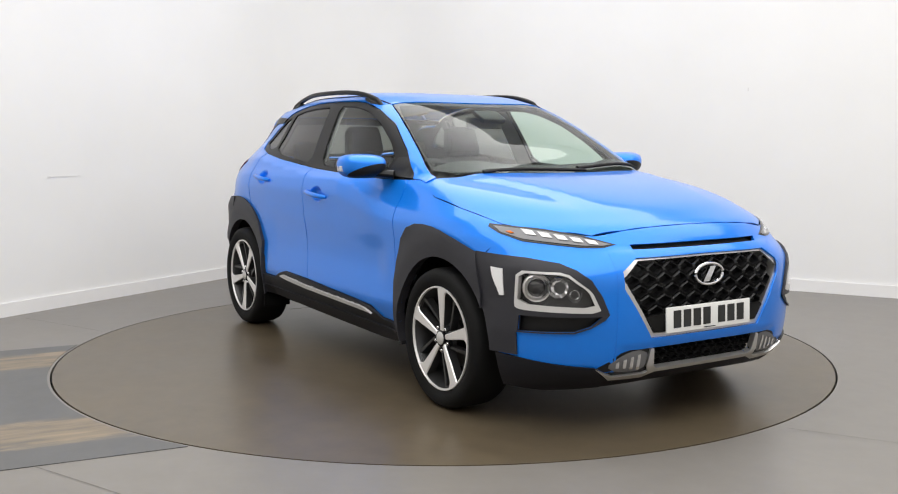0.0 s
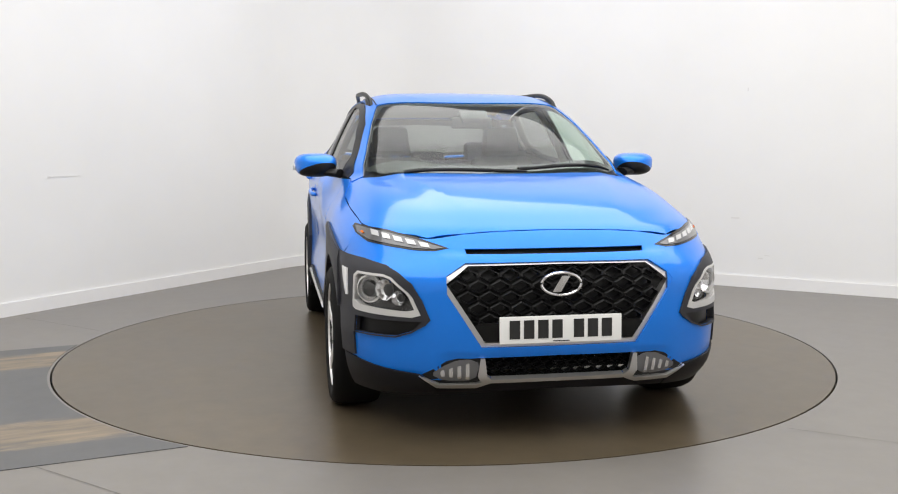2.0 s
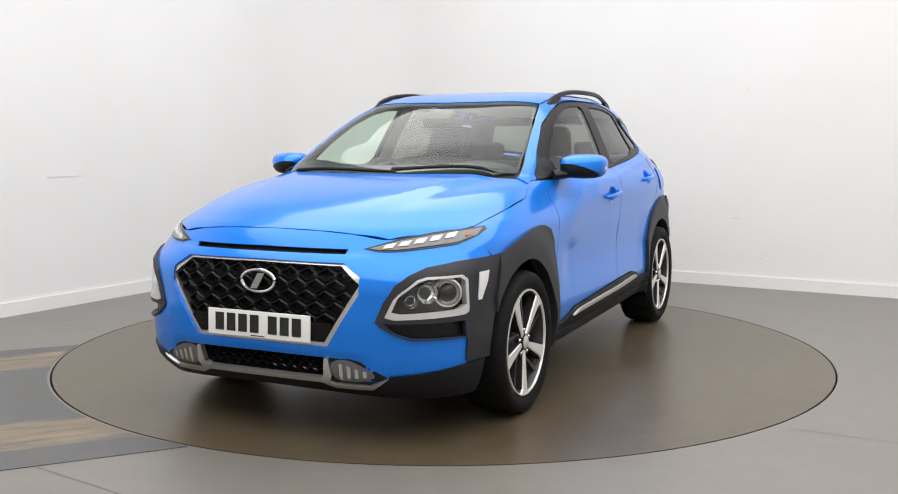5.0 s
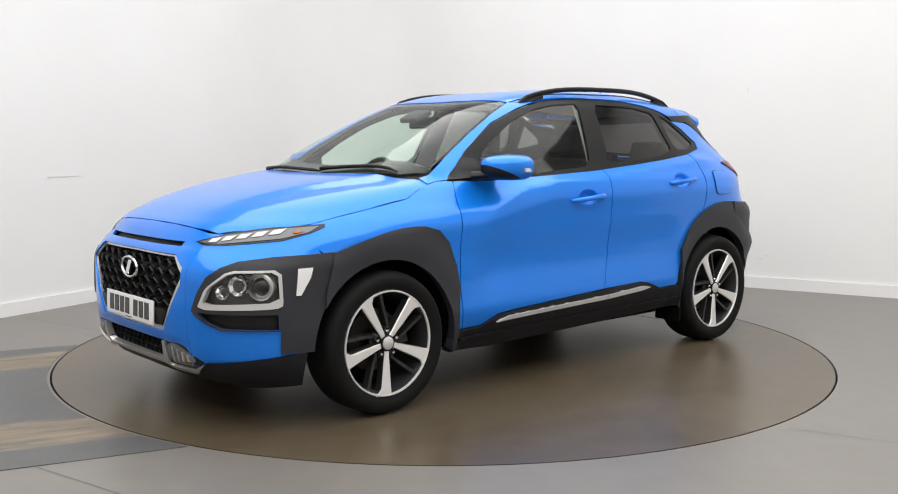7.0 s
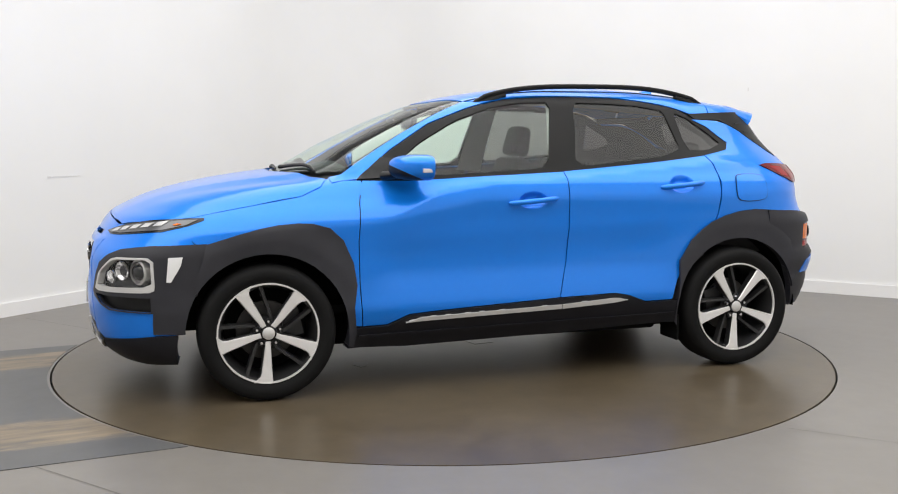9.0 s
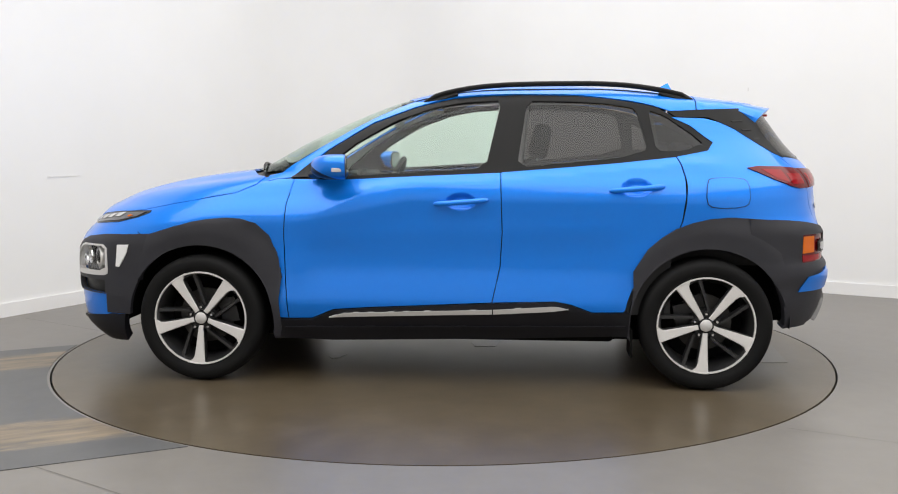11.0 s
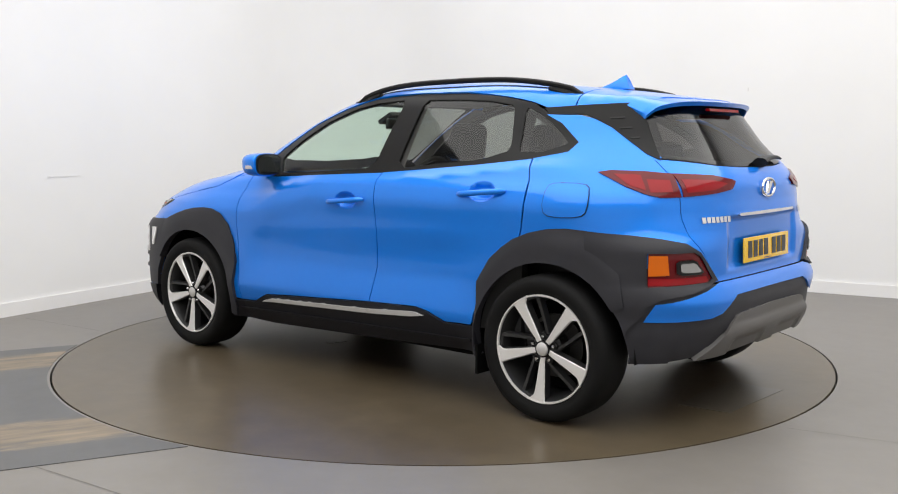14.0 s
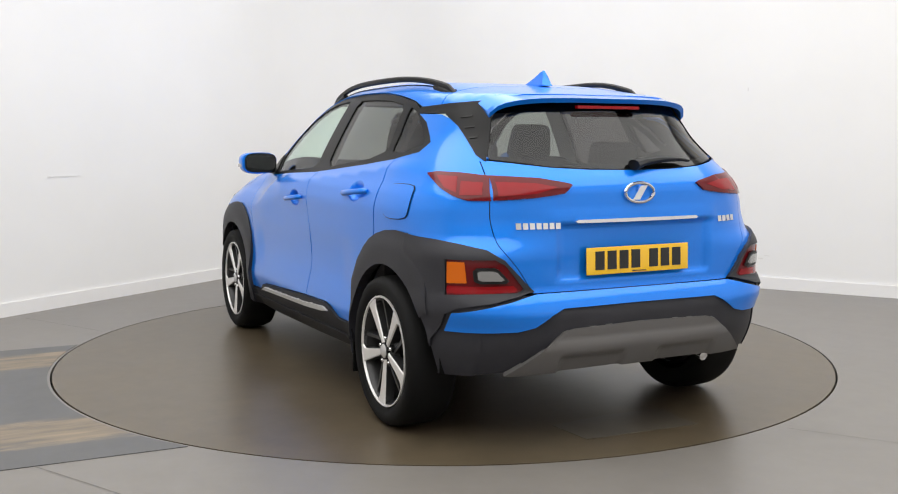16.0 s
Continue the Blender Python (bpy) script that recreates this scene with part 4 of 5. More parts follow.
def gate_relief(p):
    y, z = np.abs(p[:, 1]), p[:, 2]
    plate_well = step(0.40, 0.36, y) * step(0.69, 0.72, z) * step(0.925, 0.905, z)
    return -0.016 * plate_well + 0.006 * step(0.46, 0.40, y) * step(0.905, 0.93, z) * step(1.0, 0.945, z)


panel("tailgate", TAIL_V, gate, PAINT, car, relief=gate_relief, grid=0.02)
panel("tailgate_strip", TAIL_V, both([(0.0, 0.925), (0.300, 0.926), (0.312, 0.932), (0.300, 0.939), (0.0, 0.940)]), CHROME, car, off=0.014, lip=0.02, grid=0.02, label="chrome tailgate strip")
rear_glass = both([(0.0, 1.140), (0.20, 1.143), (0.379, 1.154), (0.608, 1.187), (0.582, 1.269), (0.545, 1.37), (0.515, 1.432), (0.0, 1.440)])
no_shadow(panel("rear_window", TAIL_V, soften(rear_glass, 1, 0.06), PRIVACY, car, off=-0.002, lip=0, label="dark tinted rear window"))
panel("rear_window_border", TAIL_V, rear_glass, FRAME, car, off=-0.008, lip=0, holes=[both([(0.0, 1.160), (0.36, 1.175), (0.560, 1.200), (0.535, 1.28), (0.492, 1.375), (0.0, 1.39)])])
side_black = [(-0.466, 1.408), (-0.637, 1.418), (-0.859, 1.426), (-0.886, 1.400), (-0.905, 1.30), (-0.932, 1.170), (-0.876, 1.197), (-0.742, 1.317), (-0.638, 1.377), (-0.490, 1.378)]
c_view = Chart(130)
trims = pair("rear_side_trim", c_view, side_black, FRAME, car, off=0.003, lip=0.012, grid=0.03, label="satin black rear pillar trim")
for side in (0, 1):
    for k, (u, z) in enumerate(((-0.80, 1.358), (-0.825, 1.313), (-0.852, 1.268))):
        panel("trim_groove", c_view, [(u + 0.06 - 0.012 * k, z), (u - 0.005, z + 0.004), (u - 0.005, z - 0.003), (u + 0.055 - 0.012 * k, z - 0.006)], BLACK, trims[side], off=0.006, lip=0.003, mirror=side == 1)


spoiler_half = [(-1.274, 0.0), (-1.274, 0.25)] + [(x, float(S(x, z)[1])) for x, z in ((-1.274, 1.418), (-1.34, 1.420), (-1.42, 1.422), (-1.50, 1.424), (-1.545, 1.426))] + [(-1.585, 0.42), (-1.62, 0.22), (-1.625, 0.0)]
panel("tailgate_top", TOP_V, both_y(spoiler_half), PAINT, car, lip=0.012)


def spoiler():
    """The lip that runs on over the rear window."""
    bm = bmesh.new()
    ys = np.linspace(-0.515, 0.515, 41)
    top, low = [], []
    for y in ys:
        e = abs(y / 0.515)
        x0, x1 = -1.50 + 0.02 * e, -1.735 + 0.085 * e * e + 0.05 * e ** 10
        z0 = float(T(x0, y)[2]) + 0.001
        row_t, row_l = [], []
        for k in range(9):
            u = k / 8
            row_t.append(bm.verts.new((x0 + (x1 - x0) * u, y, z0 - 0.040 * u - 0.012 * e ** 6 * u)))
            row_l.append(bm.verts.new((x0 + (x1 - x0) * u + 0.012 * u, y * 0.99, z0 - 0.014 - 0.045 * u - 0.012 * e ** 6 * u)))
        top.append(row_t), low.append(row_l)
    for g in (top, low):
        for a, b in zip(g, g[1:]):
            for k in range(8):
                bm.faces.new((a[k], a[k + 1], b[k + 1], b[k]))
    for i in range(len(ys) - 1):
        bm.faces.new((top[i][8], top[i + 1][8], low[i + 1][8], low[i][8]))
        bm.faces.new((top[i][0], top[i + 1][0], low[i + 1][0], low[i][0]))
    for i in (0, -1):
        for k in range(8):
            bm.faces.new((top[i][k], top[i][k + 1], low[i][k + 1], low[i][k]))
    return bm


solid("roof_spoiler", PAINT, car, bm=spoiler(), angle=50)
part("high_brake_lamp", block(0.02, 0.32, 0.013, pose(-1.718, 0, 1.398)), REDLENS, car, "red high brake lamp")

tail_view = Chart(135)
tail_outer = [(-0.528, 1.119), (-0.580, 1.127), (-0.700, 1.124), (-0.826, 1.113), (-0.848, 1.017), (-0.755, 1.016), (-0.690, 1.032), (-0.619, 1.062)]
tails = pair("tail_lamp_outer", tail_view, tail_outer, DARKRED, car, off=0.006, lip=0.012, grid=0.022, label="dark red tail lamp")
tail_inner = [(0.615, 1.113), (0.447, 1.104), (0.330, 1.083), (0.314, 1.076), (0.355, 1.045), (0.463, 1.030), (0.627, 1.018)]
gate_tails = pair("tail_lamp_inner", TAIL_V, tail_inner, DARKRED, car, off=0.008, lip=0.014, grid=0.022, label="dark red tail lamp")
for side in (0, 1):
    k = dict(grid=0.02, mirror=side == 1, lip=0.004)
    panel("lamp_light_guide", tail_view, [(-0.585, 1.112), (-0.690, 1.108), (-0.700, 1.045), (-0.640, 1.062)], REDLENS, tails[side], off=0.0072, **k)
    panel("lamp_light_guide", tail_view, [(-0.710, 1.090), (-0.806, 1.086), (-0.812, 1.038), (-0.716, 1.036)], REDLENS, tails[side], off=0.0072, **k)
    panel("lamp_light_guide", TAIL_V, [(0.604, 1.088), (0.470, 1.084), (0.380, 1.068), (0.470, 1.044), (0.608, 1.034)], REDLENS, gate_tails[side], off=0.0092, **k)

panel("rear_bumper", TAIL_V, both([(0.0, 0.345), (0.595, 0.335), (0.74, 0.315), (0.80, 0.315), (0.80, 0.60), (0.55, 0.645), (0.0, 0.645)]), CLAD, car, off=0.0, lip=0.05, label="dark grey plastic lower bumper")
side_low = [B(0.70, z) for z in (0.318, 0.40, 0.50, 0.60, 0.70)] + [S(-1.60, 0.76)] + [S(x, z) for x, z in arc(-1.308, 0.333, 0.390, 138, 181, 8)] + [B(0.80, 0.313)]
pair("rear_bumper_side", Chart(122), side_low, CLAD, car, off=0.005, lip=0.04)
panel("rear_bumper_cover", TAIL_V, both([(0.0, 0.590), (0.387, 0.588), (0.440, 0.566), (0.508, 0.523), (0.573, 0.508), (0.799, 0.500), (0.793, 0.578), (0.565, 0.628), (0.485, 0.645), (0.0, 0.645)]), PAINT, car, off=0.010, lip=0.012, grid=0.025)
panel("rear_skid_plate", TAIL_V, both([(0.0, 0.338), (0.604, 0.330), (0.500, 0.410), (0.388, 0.494), (0.340, 0.507), (0.0, 0.515)]), SKIDGREY, car, off=0.010, lip=0.03, relief=lambda p: 0.010 * step(0.47, 0.43, p[:, 2]) - 0.011 * step(0.405, 0.38, p[:, 2]) * step(0.08, 0.10, np.abs(p[:, 1])) * step(0.40, 0.38, np.abs(p[:, 1])), grid=0.02, label="silver grey skid plate")

# fuel flap, lettering bars
flap = soften([(-1.287, 0.950), (-1.292, 1.050), (-1.325, 1.066), (-1.465, 1.068), (-1.498, 1.045), (-1.503, 0.955), (-1.470, 0.928), (-1.325, 0.924)], 1, 0.25)
panel("fuel_flap_gap", SIDE_V, [((x + 1.395) * 1.034 - 1.395, (z - 0.996) * 1.05 + 0.996) for x, z in flap], BLACK, car, off=0.0035, lip=0, grid=0.02, relief=quarter_relief)
panel("fuel_flap", SIDE_V, flap, PAINT, car, off=0.006, lip=0.002, grid=0.02, relief=quarter_relief)
for k in range(7):
    y = 0.555 - k * 0.0265
    panel("badge_letter", TAIL_V, [(y, 0.905), (y - 0.020, 0.905), (y - 0.020, 0.930), (y, 0.930)], CHROME, car, off=0.006, lip=0.005, grid=0.02)
for k in range(4):
    y = -0.445 - k * 0.031
    panel("badge_letter", TAIL_V, [(y, 0.905), (y - 0.024, 0.905), (y - 0.024, 0.930), (y, 0.930)], CHROME, car, off=0.006, lip=0.005, grid=0.02)

# door handles with their cups
for group, x, z in ((doors, -0.065, 0.948), (rear_doors, -0.945, 1.018)):
    for side in (0, 1):
        panel("handle_cup", SIDE_V, cup_outline(x, z), PAINT, group[side], lip=0, grid=0.012, mirror=side == 1,
              relief=lambda p, x=x, z=z: door_relief(p) - 0.030 * step(1.0, 0.25, ((p[:, 0] - x) / 0.082) ** 2 + ((p[:, 2] - z - 0.002) / 0.045) ** 2))
        bar = []
        for u in np.linspace(0, 1, 13):
            q = S(x + 0.135 - 0.27 * u, z - 0.010 + 0.022 * u)
            bar.append((q[0], (q[1] + 0.008 + 0.026 * math.sin(math.pi * u) ** 0.5) * (1 if side == 0 else -1), q[2]))
        h = solid("door_handle", PAINT, group[side], bm=tube(bar, [0.007] + [0.012] * 11 + [0.007], 10, flat=1.15))

# wing mirrors
def mirror_bm(grow=1.0):
    """A housing with a bowed front, cut off flat behind; y runs outwards."""
    bm = bmesh.new()
    bmesh.ops.create_uvsphere(bm, u_segments=40, v_segments=24, radius=1)
    for v in bm.verts:
        x, y, z = v.co
        s = lambda a, n: math.copysign(abs(a) ** n, a)
        z = s(z, 0.7) * 0.064 * grow
        y = s(y, 0.66) * 0.112 * grow
        x = s(x, 0.8) * 0.135 * (1 - 0.25 * max(0.0, y) / 0.112)
        v.co = Vector((max(x, -0.042) - 0.158 * y, y * (1 + 0.06 * z / 0.064), z))
    return bm


for side in (1, -1):
    base = Matrix.Translation((0.560, 0.912 * side, 1.125)) @ Matrix.Diagonal((1, side, 1, 1))
    top, low = mirror_bm(), mirror_bm(0.985)
    for bm, keep in ((top, True), (low, False)):
        bmesh.ops.bisect_plane(bm, geom=bm.verts[:] + bm.edges[:] + bm.faces[:], plane_co=(0.05, 0, -0.026), plane_no=(-0.42, 0.10, 1), clear_inner=keep, clear_outer=not keep)
        bm.transform(base)
    mirror = solid("wing_mirror", PAINT, car, "blue and black door mirror", bm=top, angle=50)
    solid("mirror_base", BLACK, mirror, bm=low, angle=50)
    arm = tube([(0.70, 0.790 * side, 1.083), (0.665, 0.84 * side, 1.088), (0.615, 0.90 * side, 1.092), (0.58, 0.94 * side, 1.094)], [0.040, 0.036, 0.032, 0.024], 14, flat=0.6)
    solid("mirror_arm", BLACK, mirror, bm=arm)
    for name, mat, ry, rz, x0, x1 in (("mirror_rim", BLACK, 0.101, 0.057, -0.046, -0.030), ("mirror_glass", MIRROR, 0.093, 0.050, -0.049, -0.040)):
        ring = [(math.copysign(abs(math.cos(a)) ** 0.55, math.cos(a)) * ry, math.copysign(abs(math.sin(a)) ** 0.6, math.sin(a)) * rz) for a in np.linspace(0, 2 * math.pi, 40, endpoint=False)]
        bm = prism_y(ring, x0, x1)
        bm.transform(base @ pose(0, 0, 0.002, 0, 0, 9) @ Matrix(((0, 1, 0, 0), (1, 0, 0, 0), (0, 0, 1, 0), (0, 0, 0, 1))))
        solid(name, mat, mirror, bm=bm)
    lampm = block(0.05, 0.012, 0.020, base @ pose(-0.018, 0.108, -0.012, 0, 0, 12))
    solid("side_repeater", GUIDE, mirror, bm=lampm, bevel=0.004)
pair("mirror_sail", SIDE_V, [(0.835, 1.064), (0.70, 1.172), (0.63, 1.168), (0.60, 1.075)], BLACK, car, off=0.004, lip=0.004)

# roof rails, fin, seams
for side in (1, -1):
    pts = []
    for u in np.linspace(0, 1, 25):
        x = 0.15 - 1.41 * u
        y = 0.560 - 0.055 * step(0.45, 1.0, u) + 0.012 * math.sin(math.pi * u)
        lift = 0.047 * min(1, (math.sin(math.pi * u)) ** 0.55)
        pts.append((x, y * side, float(T(x, y)[2]) + lift - 0.012 * (u < 0.01 or u > 0.99)))
    rail = solid("roof_rail", FRAME, car, "satin black roof rail", bm=tube(pts, 0.0135, 10, flat=1.05))
    for i in (0, 24):
        j = 3 if i == 0 else 21
        bm = tube([Vector(pts[i]) - Vector((0, 0, 0.006)), (Vector(pts[i]) + Vector(pts[j])) / 2 - Vector((0, 0, 0.016)), Vector(pts[j]) - Vector((0, 0, 0.020))], [0.014, 0.022, 0.014], 10, flat=1.0)
        solid("rail_foot", FRAME, rail, bm=bm)
    ditch = tube([(x, 0.535 * side * (1 - 0.08 * step(-0.4, -1.25, x)), float(T(x, 0.535 * (1 - 0.08 * float(step(-0.4, -1.25, x))))[2]) + 0.0005) for x in np.linspace(0.2, -1.25, 20)], 0.004, 6)
    solid("roof_seam", BLACK, car, bm=ditch)


def fin():
    outline = [(-1.05, 1.524), (-1.10, 1.540), (-1.145, 1.560), (-1.18, 1.580), (-1.200, 1.590), (-1.203, 1.578), (-1.212, 1.552), (-1.235, 1.515), (-1.10, 1.515)]
    bm = bmesh.new()
    mid = [(x, z) for x, z in outline]
    left = [bm.verts.new((x, 0.003 + max(0, 0.024 * (1.60 - z) / 0.08), z)) for x, z in mid]
    right = [bm.verts.new((x, -0.003 - max(0, 0.024 * (1.60 - z) / 0.08), z)) for x, z in mid]
    bm.faces.new(left), bm.faces.new(right[::-1])
    for i in range(len(mid)):
        j = (i + 1) % len(mid)
        bm.faces.new((left[i], right[i], right[j], left[j]))
    return bm


solid("aerial_fin", PAINT, car, "blue aerial fin", bm=fin(), bevel=0.004)

# wipers
for x0, y0, x1, y1 in ((1.10, -0.50, 1.155, 0.12), (1.125, 0.08, 1.02, 0.60)):
    pts = [(x0 + (x1 - x0) * u, y0 + (y1 - y0) * u) for u in np.linspace(0, 1, 9)]
    solid("windscreen_wiper", BLACK, car, bm=tube([(x, y, float(T(x, y)[2]) + 0.012) for x, y in pts], [0.012] + [0.009] * 7 + [0.005], 8))
arm_pts = [B(y, z) + np.array([-0.03, 0, 0]) for y, z in ((0.0, 1.155), (-0.06, 1.168), (-0.16, 1.178), (-0.26, 1.178), (-0.31, 1.170))]
rear_wiper = solid("rear_wiper", BLACK, car, bm=tube(arm_pts, [0.034, 0.026, 0.018, 0.013, 0.008], 10, flat=0.7))

# ---- wheels ----
def wheel(x, side, phase=0.0):
    hub = new("wheel")
    hub.parent = car
    tyre = [(0.236, -0.20), (0.262, -0.222), (0.300, -0.228), (0.322, -0.215), (0.331, -0.19), (0.333, -0.16), (0.3335, -0.115), (0.333, -0.07), (0.331, -0.035), (0.322, -0.010), (0.300, 0.004), (0.268, -0.002), (0.246, -0.014), (0.238, -0.02)]
    solid("tyre", RUBBER, hub, "black low-profile tyre", bm=lathe(tyre, 64), angle=60)
    solid("rim", ALLOY, hub, "machined rim edge", bm=lathe([(0.2465, -0.014), (0.245, -0.007), (0.239, -0.007), (0.2365, -0.013), (0.236, -0.020)], 64))
    solid("rim_barrel", ALLOYDARK, hub, bm=lathe([(0.2365, -0.016), (0.230, -0.03), (0.212, -0.09), (0.210, -0.19), (0.20, -0.20)], 48))
    solid("brake_disc", DISC, hub, bm=lathe([(0.0, -0.10), (0.075, -0.10), (0.078, -0.125), (0.145, -0.125), (0.145, -0.145), (0.0, -0.145)], 40))
    part("brake_caliper", block(0.09, 0.05, 0.13, pose(0.10 if x < 0 else -0.125, -0.125, 0.03, 0, 12, 0)), ALLOYDARK, hub)
    solid("backing", DARK, hub, bm=lathe([(0.0, -0.17), (0.20, -0.17), (0.205, -0.175)], 32))
    def bar(stations, depth, grow):
        """A spoke along +x from (radius, one edge, other edge, face height) stations."""
        bm = bmesh.new()
        rows = [[bm.verts.new(q) for q in ((r, y, w0 - grow), (r, y, w1 + grow), (r, y - depth, w1 + grow + 0.004), (r, y - depth, w0 - grow - 0.004))] for r, w0, w1, y in stations]
        for a, b in zip(rows, rows[1:]):
            for i in range(4):
                bm.faces.new((a[i], a[(i + 1) % 4], b[(i + 1) % 4], b[i]))
        bm.faces.new(rows[0]), bm.faces.new(rows[-1][::-1])
        return bm

    face = [(0.036, -0.008, 0.010, -0.021), (0.060, -0.006, 0.014, -0.019), (0.10, -0.008, 0.020, -0.017), (0.15, -0.010, 0.027, -0.015),
            (0.195, -0.011, 0.034, -0.012), (0.212, -0.012, 0.040, -0.011), (0.226, -0.013, 0.056, -0.010), (0.238, -0.014, 0.074, -0.010)]
    rib = [(0.045, 0.046, 0.060, -0.036), (0.10, 0.066, 0.080, -0.034), (0.16, 0.084, 0.100, -0.031), (0.200, 0.096, 0.114, -0.027), (0.216, 0.100, 0.120, -0.024)]
    for k in range(5):
        turn = pose(0, 0, 0, 0, 72 * k + 90 + phase, 0)
        bm = bar(face, 0.006, 0.0)
        bm.transform(turn)
        spoke = solid("spoke", ALLOY, hub, "machined silver spoke with a hooked outer end", bm=bm, smooth=False)
        bm = bar([(r, w0, w1, y - 0.006) for r, w0, w1, y in face], 0.040, 0.0025)
        bm.transform(turn)
        solid("spoke_flank", ALLOYDARK, spoke, "dark grey painted flank", bm=bm, smooth=False)
        bm = bar(rib, 0.035, 0.0)
        tube([(0.208, -0.033, 0.108), (0.218, -0.028, 0.085), (0.223, -0.024, 0.055)], 0.008, 6, bm=bm)
        bm.transform(turn)
        solid("dark_rib", ALLOYDARK, hub, "dark grey painted rib", bm=bm, smooth=False)
        a = radians(72 * k + 18 - phase)
        bm = lathe([(0.0, -0.004), (0.006, -0.004), (0.009, -0.010), (0.009, -0.03)], 10)
        bm.transform(Matrix.Translation((0.058 * math.cos(a), -0.014, 0.058 * math.sin(a))))
        solid("wheel_bolt", CHROME, hub, bm=bm)
        bm = lathe([(0.009, -0.030), (0.016, -0.026), (0.018, -0.04)], 12)
        bm.transform(Matrix.Translation((0.058 * math.cos(a), 0, 0.058 * math.sin(a))))
        solid("bolt_well", BLACK, hub, bm=bm)
    solid("hub_flange", ALLOYDARK, hub, bm=lathe([(0.0, -0.030), (0.060, -0.032), (0.078, -0.06), (0.0, -0.07)], 32))
    cap = solid("centre_cap", TRIMSILVER, hub, "silver centre cap", bm=lathe([(0.0, -0.010), (0.026, -0.011), (0.030, -0.014), (0.032, -0.03)], 32))
    solid("cap_ring", GLOSSBLACK, cap, bm=lathe([(0.0315, -0.016), (0.038, -0.017), (0.040, -0.03)], 32))
    hub.matrix_basis = Matrix.Translation((x, 0.893 * side, 0.3335)) @ pose(0, 0, 0, 0, 0, 0 if side > 0 else 180)
    return hub


for x in (1.30, -1.30):
    for side in (1, -1):
        wheel(x, side, 180.0 if x > 0 and side < 0 else 0.0)

# ---- underside and wheel housings ----
for x in (1.30, -1.308):
    for side in (1, -1):
        pts = arc(x, 0.333, 0.418, -4, 184, 24)
        bm = bmesh.new()
        rows = [[bm.verts.new((a, y * side, max(b, 0.31))) for a, b in pts] for y in (0.81, 0.56)]
        for i in range(len(pts) - 1):
            bm.faces.new((rows[0][i], rows[0][i + 1], rows[1][i + 1], rows[1][i]))
        bm.faces.new(rows[1])
        part("arch_liner", bm, DARK, car)
solid("underbody", DARK, car, bm=block(1.70, 1.56, 0.16, pose(0.0, 0, 0.30)), bevel=0.03)
solid("underbody", DARK, car, bm=block(3.55, 1.08, 0.16, pose(0.06, 0, 0.40)), bevel=0.03)
solid("inner_body", DARK, car, bm=block(1.0, 1.06, 0.36, pose(1.42, 0, 0.62)), bevel=0.05)
solid("inner_body", DARK, car, bm=block(0.70, 1.06, 0.40, pose(-1.50, 0, 0.62)), bevel=0.05)
for side in (1, -1):
    part("mud_flap", block(0.012, 0.18, 0.14, pose(-0.93, 0.79 * side, 0.235)), DARK, car)
    part("door_trim", block(1.72, 0.05, 0.62, pose(-0.27, 0.775 * side, 0.68)), DASH, car)
    part("door_trim", block(0.55, 0.05, 0.50, pose(-1.35, 0.60 * side, 0.86)), DASH, car)

# ---- cabin ----
def seat(x, y, rear=False):
    ob = new("front_seat")
    ob.parent = car
    solid("cushion", SEAT, ob, bm=block(0.50, 0.50, 0.16, pose(0.05, 0, 0.52, 0, -6, 0)), bevel=0.05)
    back = block(0.15, 0.50, 0.62, pose(-0.30, 0, 0.85, 0, -17, 0), taper=(0.8, 0.82))
    solid("backrest", SEAT, ob, bm=back, bevel=0.05)
    solid("headrest", SEAT, ob, bm=block(0.11, 0.26, 0.19, pose(-0.405, 0, 1.255, 0, -12, 0), taper=(0.85, 0.85)), bevel=0.045)
    for s in (-0.06, 0.06):
        solid("headrest_post", CHROME, ob, bm=tube([(-0.385, s, 1.12), (-0.40, s, 1.20)], 0.007, 8))
    ob.matrix_basis = Matrix.Translation((x, y, 0))
    return ob


seat(-0.06, 0.37)
seat(-0.06, -0.37)
bench = new("rear_bench")
bench.parent = car
solid("cushion", SEAT, bench, bm=block(0.50, 1.26, 0.18, pose(-0.78, 0, 0.56)), bevel=0.05)
solid("backrest", SEAT, bench, bm=block(0.16, 1.26, 0.60, pose(-1.10, 0, 0.82, 0, -18, 0)), bevel=0.05)
for y in (-0.40, 0.0, 0.40):
    solid("headrest", SEAT, bench, bm=block(0.10, 0.25, 0.16 if y else 0.10, pose(-1.21, y, 1.17 if y else 1.13, 0, -12, 0)), bevel=0.04)
dash = solid("dashboard", DASH, car, "dark grey dashboard", bm=block(0.50, 1.40, 0.30, pose(0.84, 0, 0.855, 0, 5, 0), taper=(0.8, 0.94)), bevel=0.06)
solid("centre_screen", GLOSSBLACK, dash, bm=block(0.02, 0.22, 0.13, pose(0.60, 0, 1.03, 0, -12, 0)), bevel=0.006)
solid("instrument_hood", DASH, dash, bm=block(0.16, 0.36, 0.09, pose(0.64, -0.37, 1.03)), bevel=0.03)
wheel_ring = [(0.0, 0.182 * math.cos(a), 0.182 * math.sin(a)) for a in np.linspace(0, 2 * math.pi, 36, endpoint=False)]
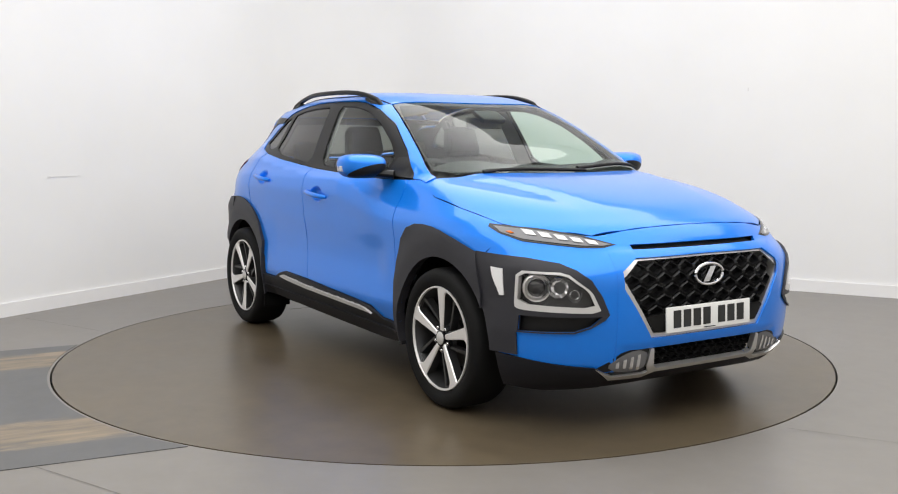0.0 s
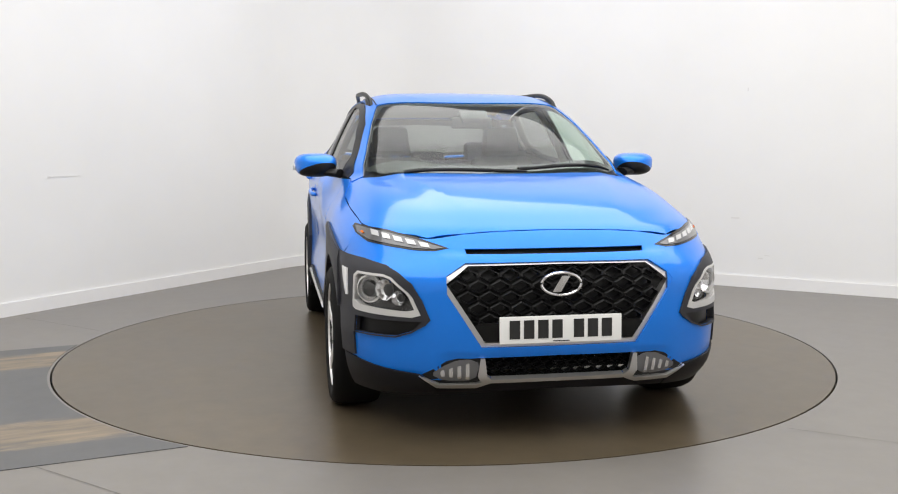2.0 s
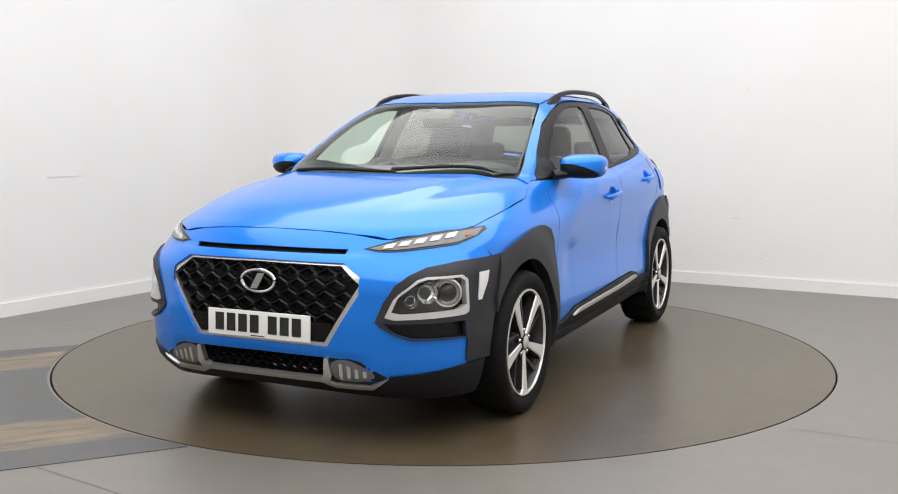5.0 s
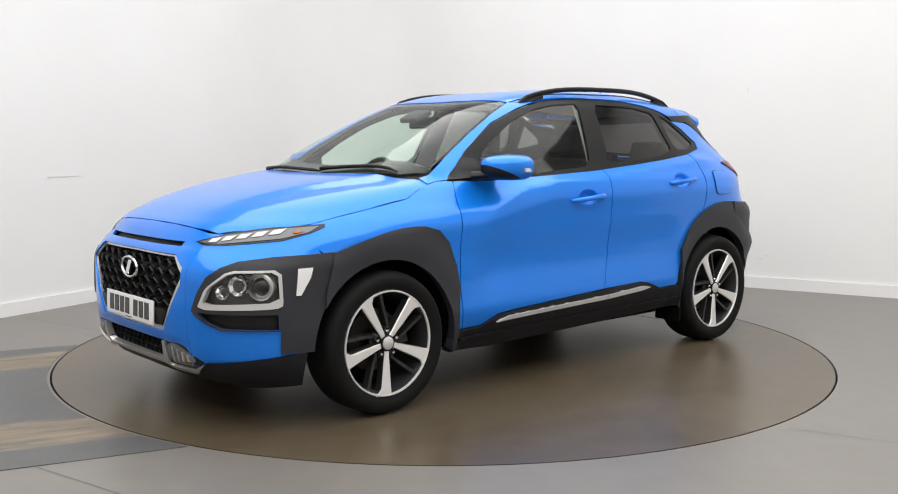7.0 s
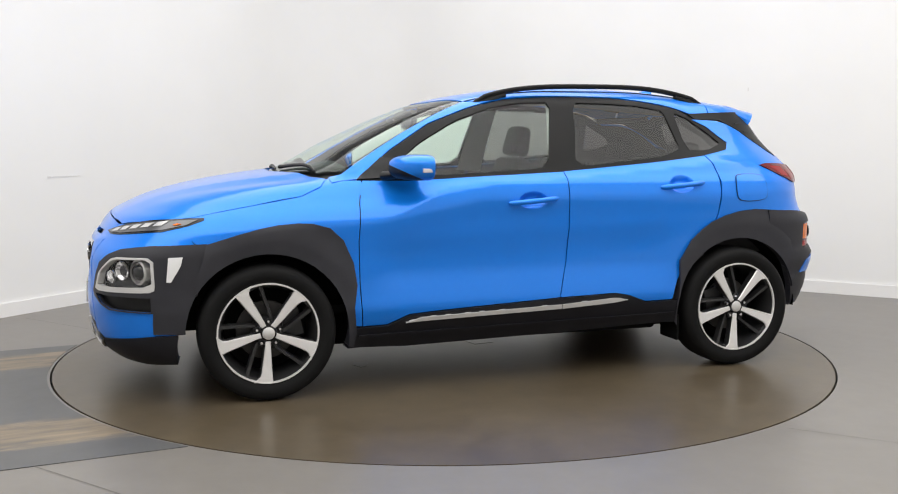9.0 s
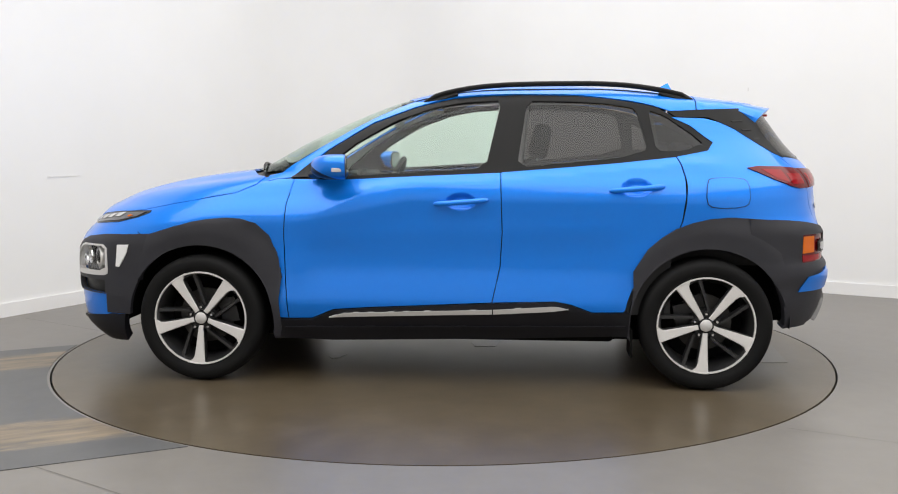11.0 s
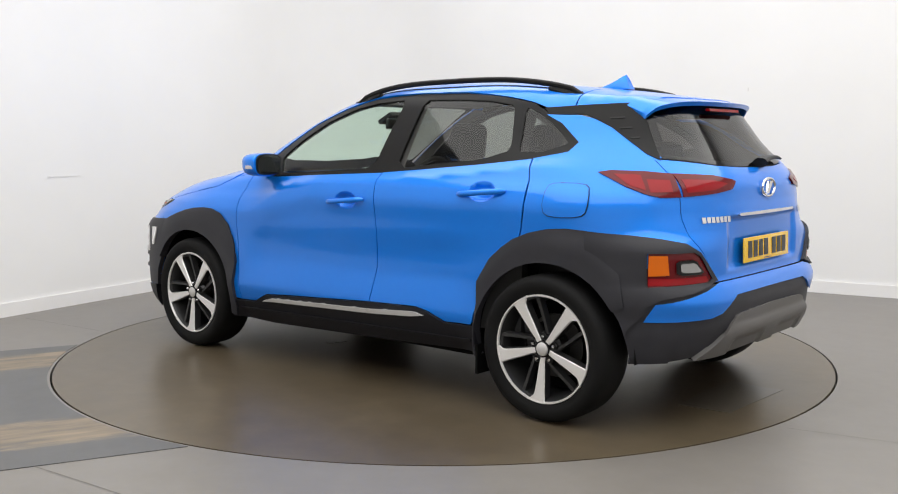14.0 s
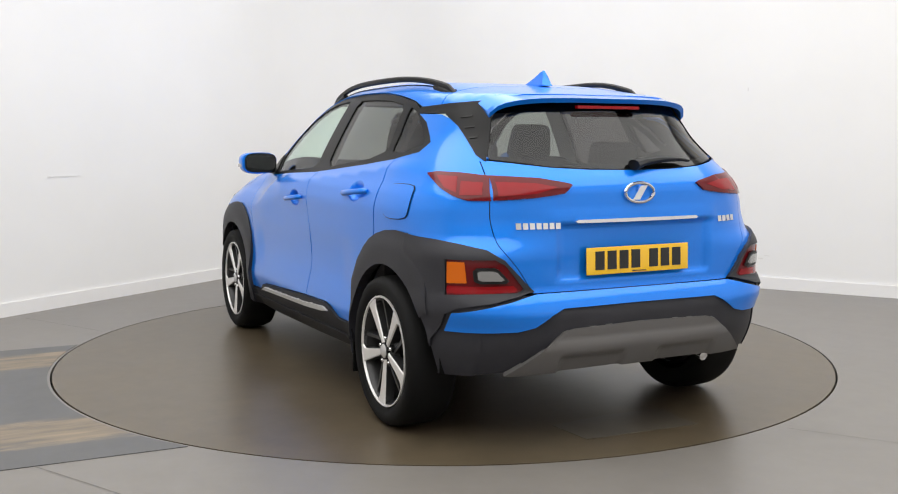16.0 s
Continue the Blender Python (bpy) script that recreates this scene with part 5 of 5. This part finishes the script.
bm = tube(wheel_ring, 0.015, 10, closed=True)
sw = solid("steering_wheel", BLACK, car, "black steering wheel", bm=bm)
sw.matrix_basis = pose(0.46, -0.37, 0.98, 0, -24, 0)
solid("wheel_boss", BLACK, sw, bm=block(0.05, 0.16, 0.12), bevel=0.02)
solid("wheel_spoke", BLACK, sw, bm=block(0.02, 0.34, 0.035), bevel=0.008)
solid("underbody", DARK, car, bm=block(2.60, 1.14, 0.17, pose(0.05, 0, 0.275)), bevel=0.04)
solid("exhaust_tip", CHROME, car, "chrome exhaust tip", bm=tube([(-1.55, -0.50, 0.30), (-1.72, -0.50, 0.29), (-1.80, -0.50, 0.275)], 0.022, 16))
solid("cabin_floor", DARK, car, bm=block(2.6, 1.45, 0.04, pose(-0.30, 0, 0.41)))
solid("boot_floor", DASH, car, bm=block(0.62, 1.0, 0.05, pose(-1.50, 0, 0.86)))
solid("interior_mirror", BLACK, car, "black interior mirror", bm=block(0.03, 0.24, 0.065, pose(0.36, 0, 1.36, 0, -8, 0)), bevel=0.012)
solid("sensor_housing", BLACK, car, bm=block(0.12, 0.16, 0.03, pose(0.42, 0, 1.395, 0, 26, 0)), bevel=0.01)
lining_half = [(0.24, 0.0), (0.21, 0.40), (0.16, 0.50), (-0.3, 0.575), (-0.8, 0.55), (-1.25, 0.49), (-1.52, 0.44), (-1.58, 0.38), (-1.58, 0.0)]
panel("headlining", TOP_V, both_y(lining_half), LINING, car, off=-0.03, lip=0)
pair("pillar_trim", pillar_view, pillar[1:-1], LINING, car, off=-0.014, lip=0)
panel("tailgate_lining", TAIL_V, gate, DASH, car, off=-0.03, lip=0)
pair("quarter_trim", quarter_view, quarter, DASH, car, off=-0.03, lip=0)
for outline in (front_door, rear_door):
    pair("door_lining", SIDE_V, outline, DASH, car, off=-0.014, lip=0, relief=lambda p: -0.034 * step(0.02, 0.04, BELT(p[:, 0]) - p[:, 2]))
pair("pillar_trim", SIDE_V, [(-0.25, 1.48), (-0.40, 1.48), (-0.36, 1.08), (-0.19, 1.08)], LINING, car, off=-0.035, lip=0)
pair("pillar_trim", SIDE_V, [(-1.00, 1.43), (-1.15, 1.39), (-1.35, 1.26), (-1.55, 1.15), (-1.30, 1.12), (-1.04, 1.15)], DASH, car, off=-0.05, lip=0, holes=[[(-1.06, 1.39), (-1.22, 1.30), (-1.28, 1.24), (-1.08, 1.21)]])

# ---- turning ----
TURN = [(0.0, -58.23), (0.5, -61.94), (1.0, -67.57), (1.5, -73.43), (2.0, -79.64), (2.5, -85.48), (3.0, -91.70), (3.5, -97.47),
        (4.0, -103.75), (4.5, -109.52), (5.0, -115.74), (5.2, -118.12), (7.3, -142.71), (7.5, -145.03), (8.0, -151.08),
        (8.5, -156.77), (9.0, -162.77), (9.2, -165.08), (11.3, -188.48), (11.5, -190.80), (12.0, -196.80), (12.5, -202.46),
        (13.0, -208.53), (13.5, -214.21), (14.0, -220.22), (14.5, -225.96), (15.0, -232.01), (15.5, -237.67), (16.0, -243.79)]


def motions():
    walk(turntable, [(t, pose(0, 0, 0, 0, 0, a)) for t, a in TURN])
    walk(car, [(t, pose(0, 0, 0, 0, 0, a) @ pose(-0.1066, 0.1143, 0)) for t, a in TURN])


motions()
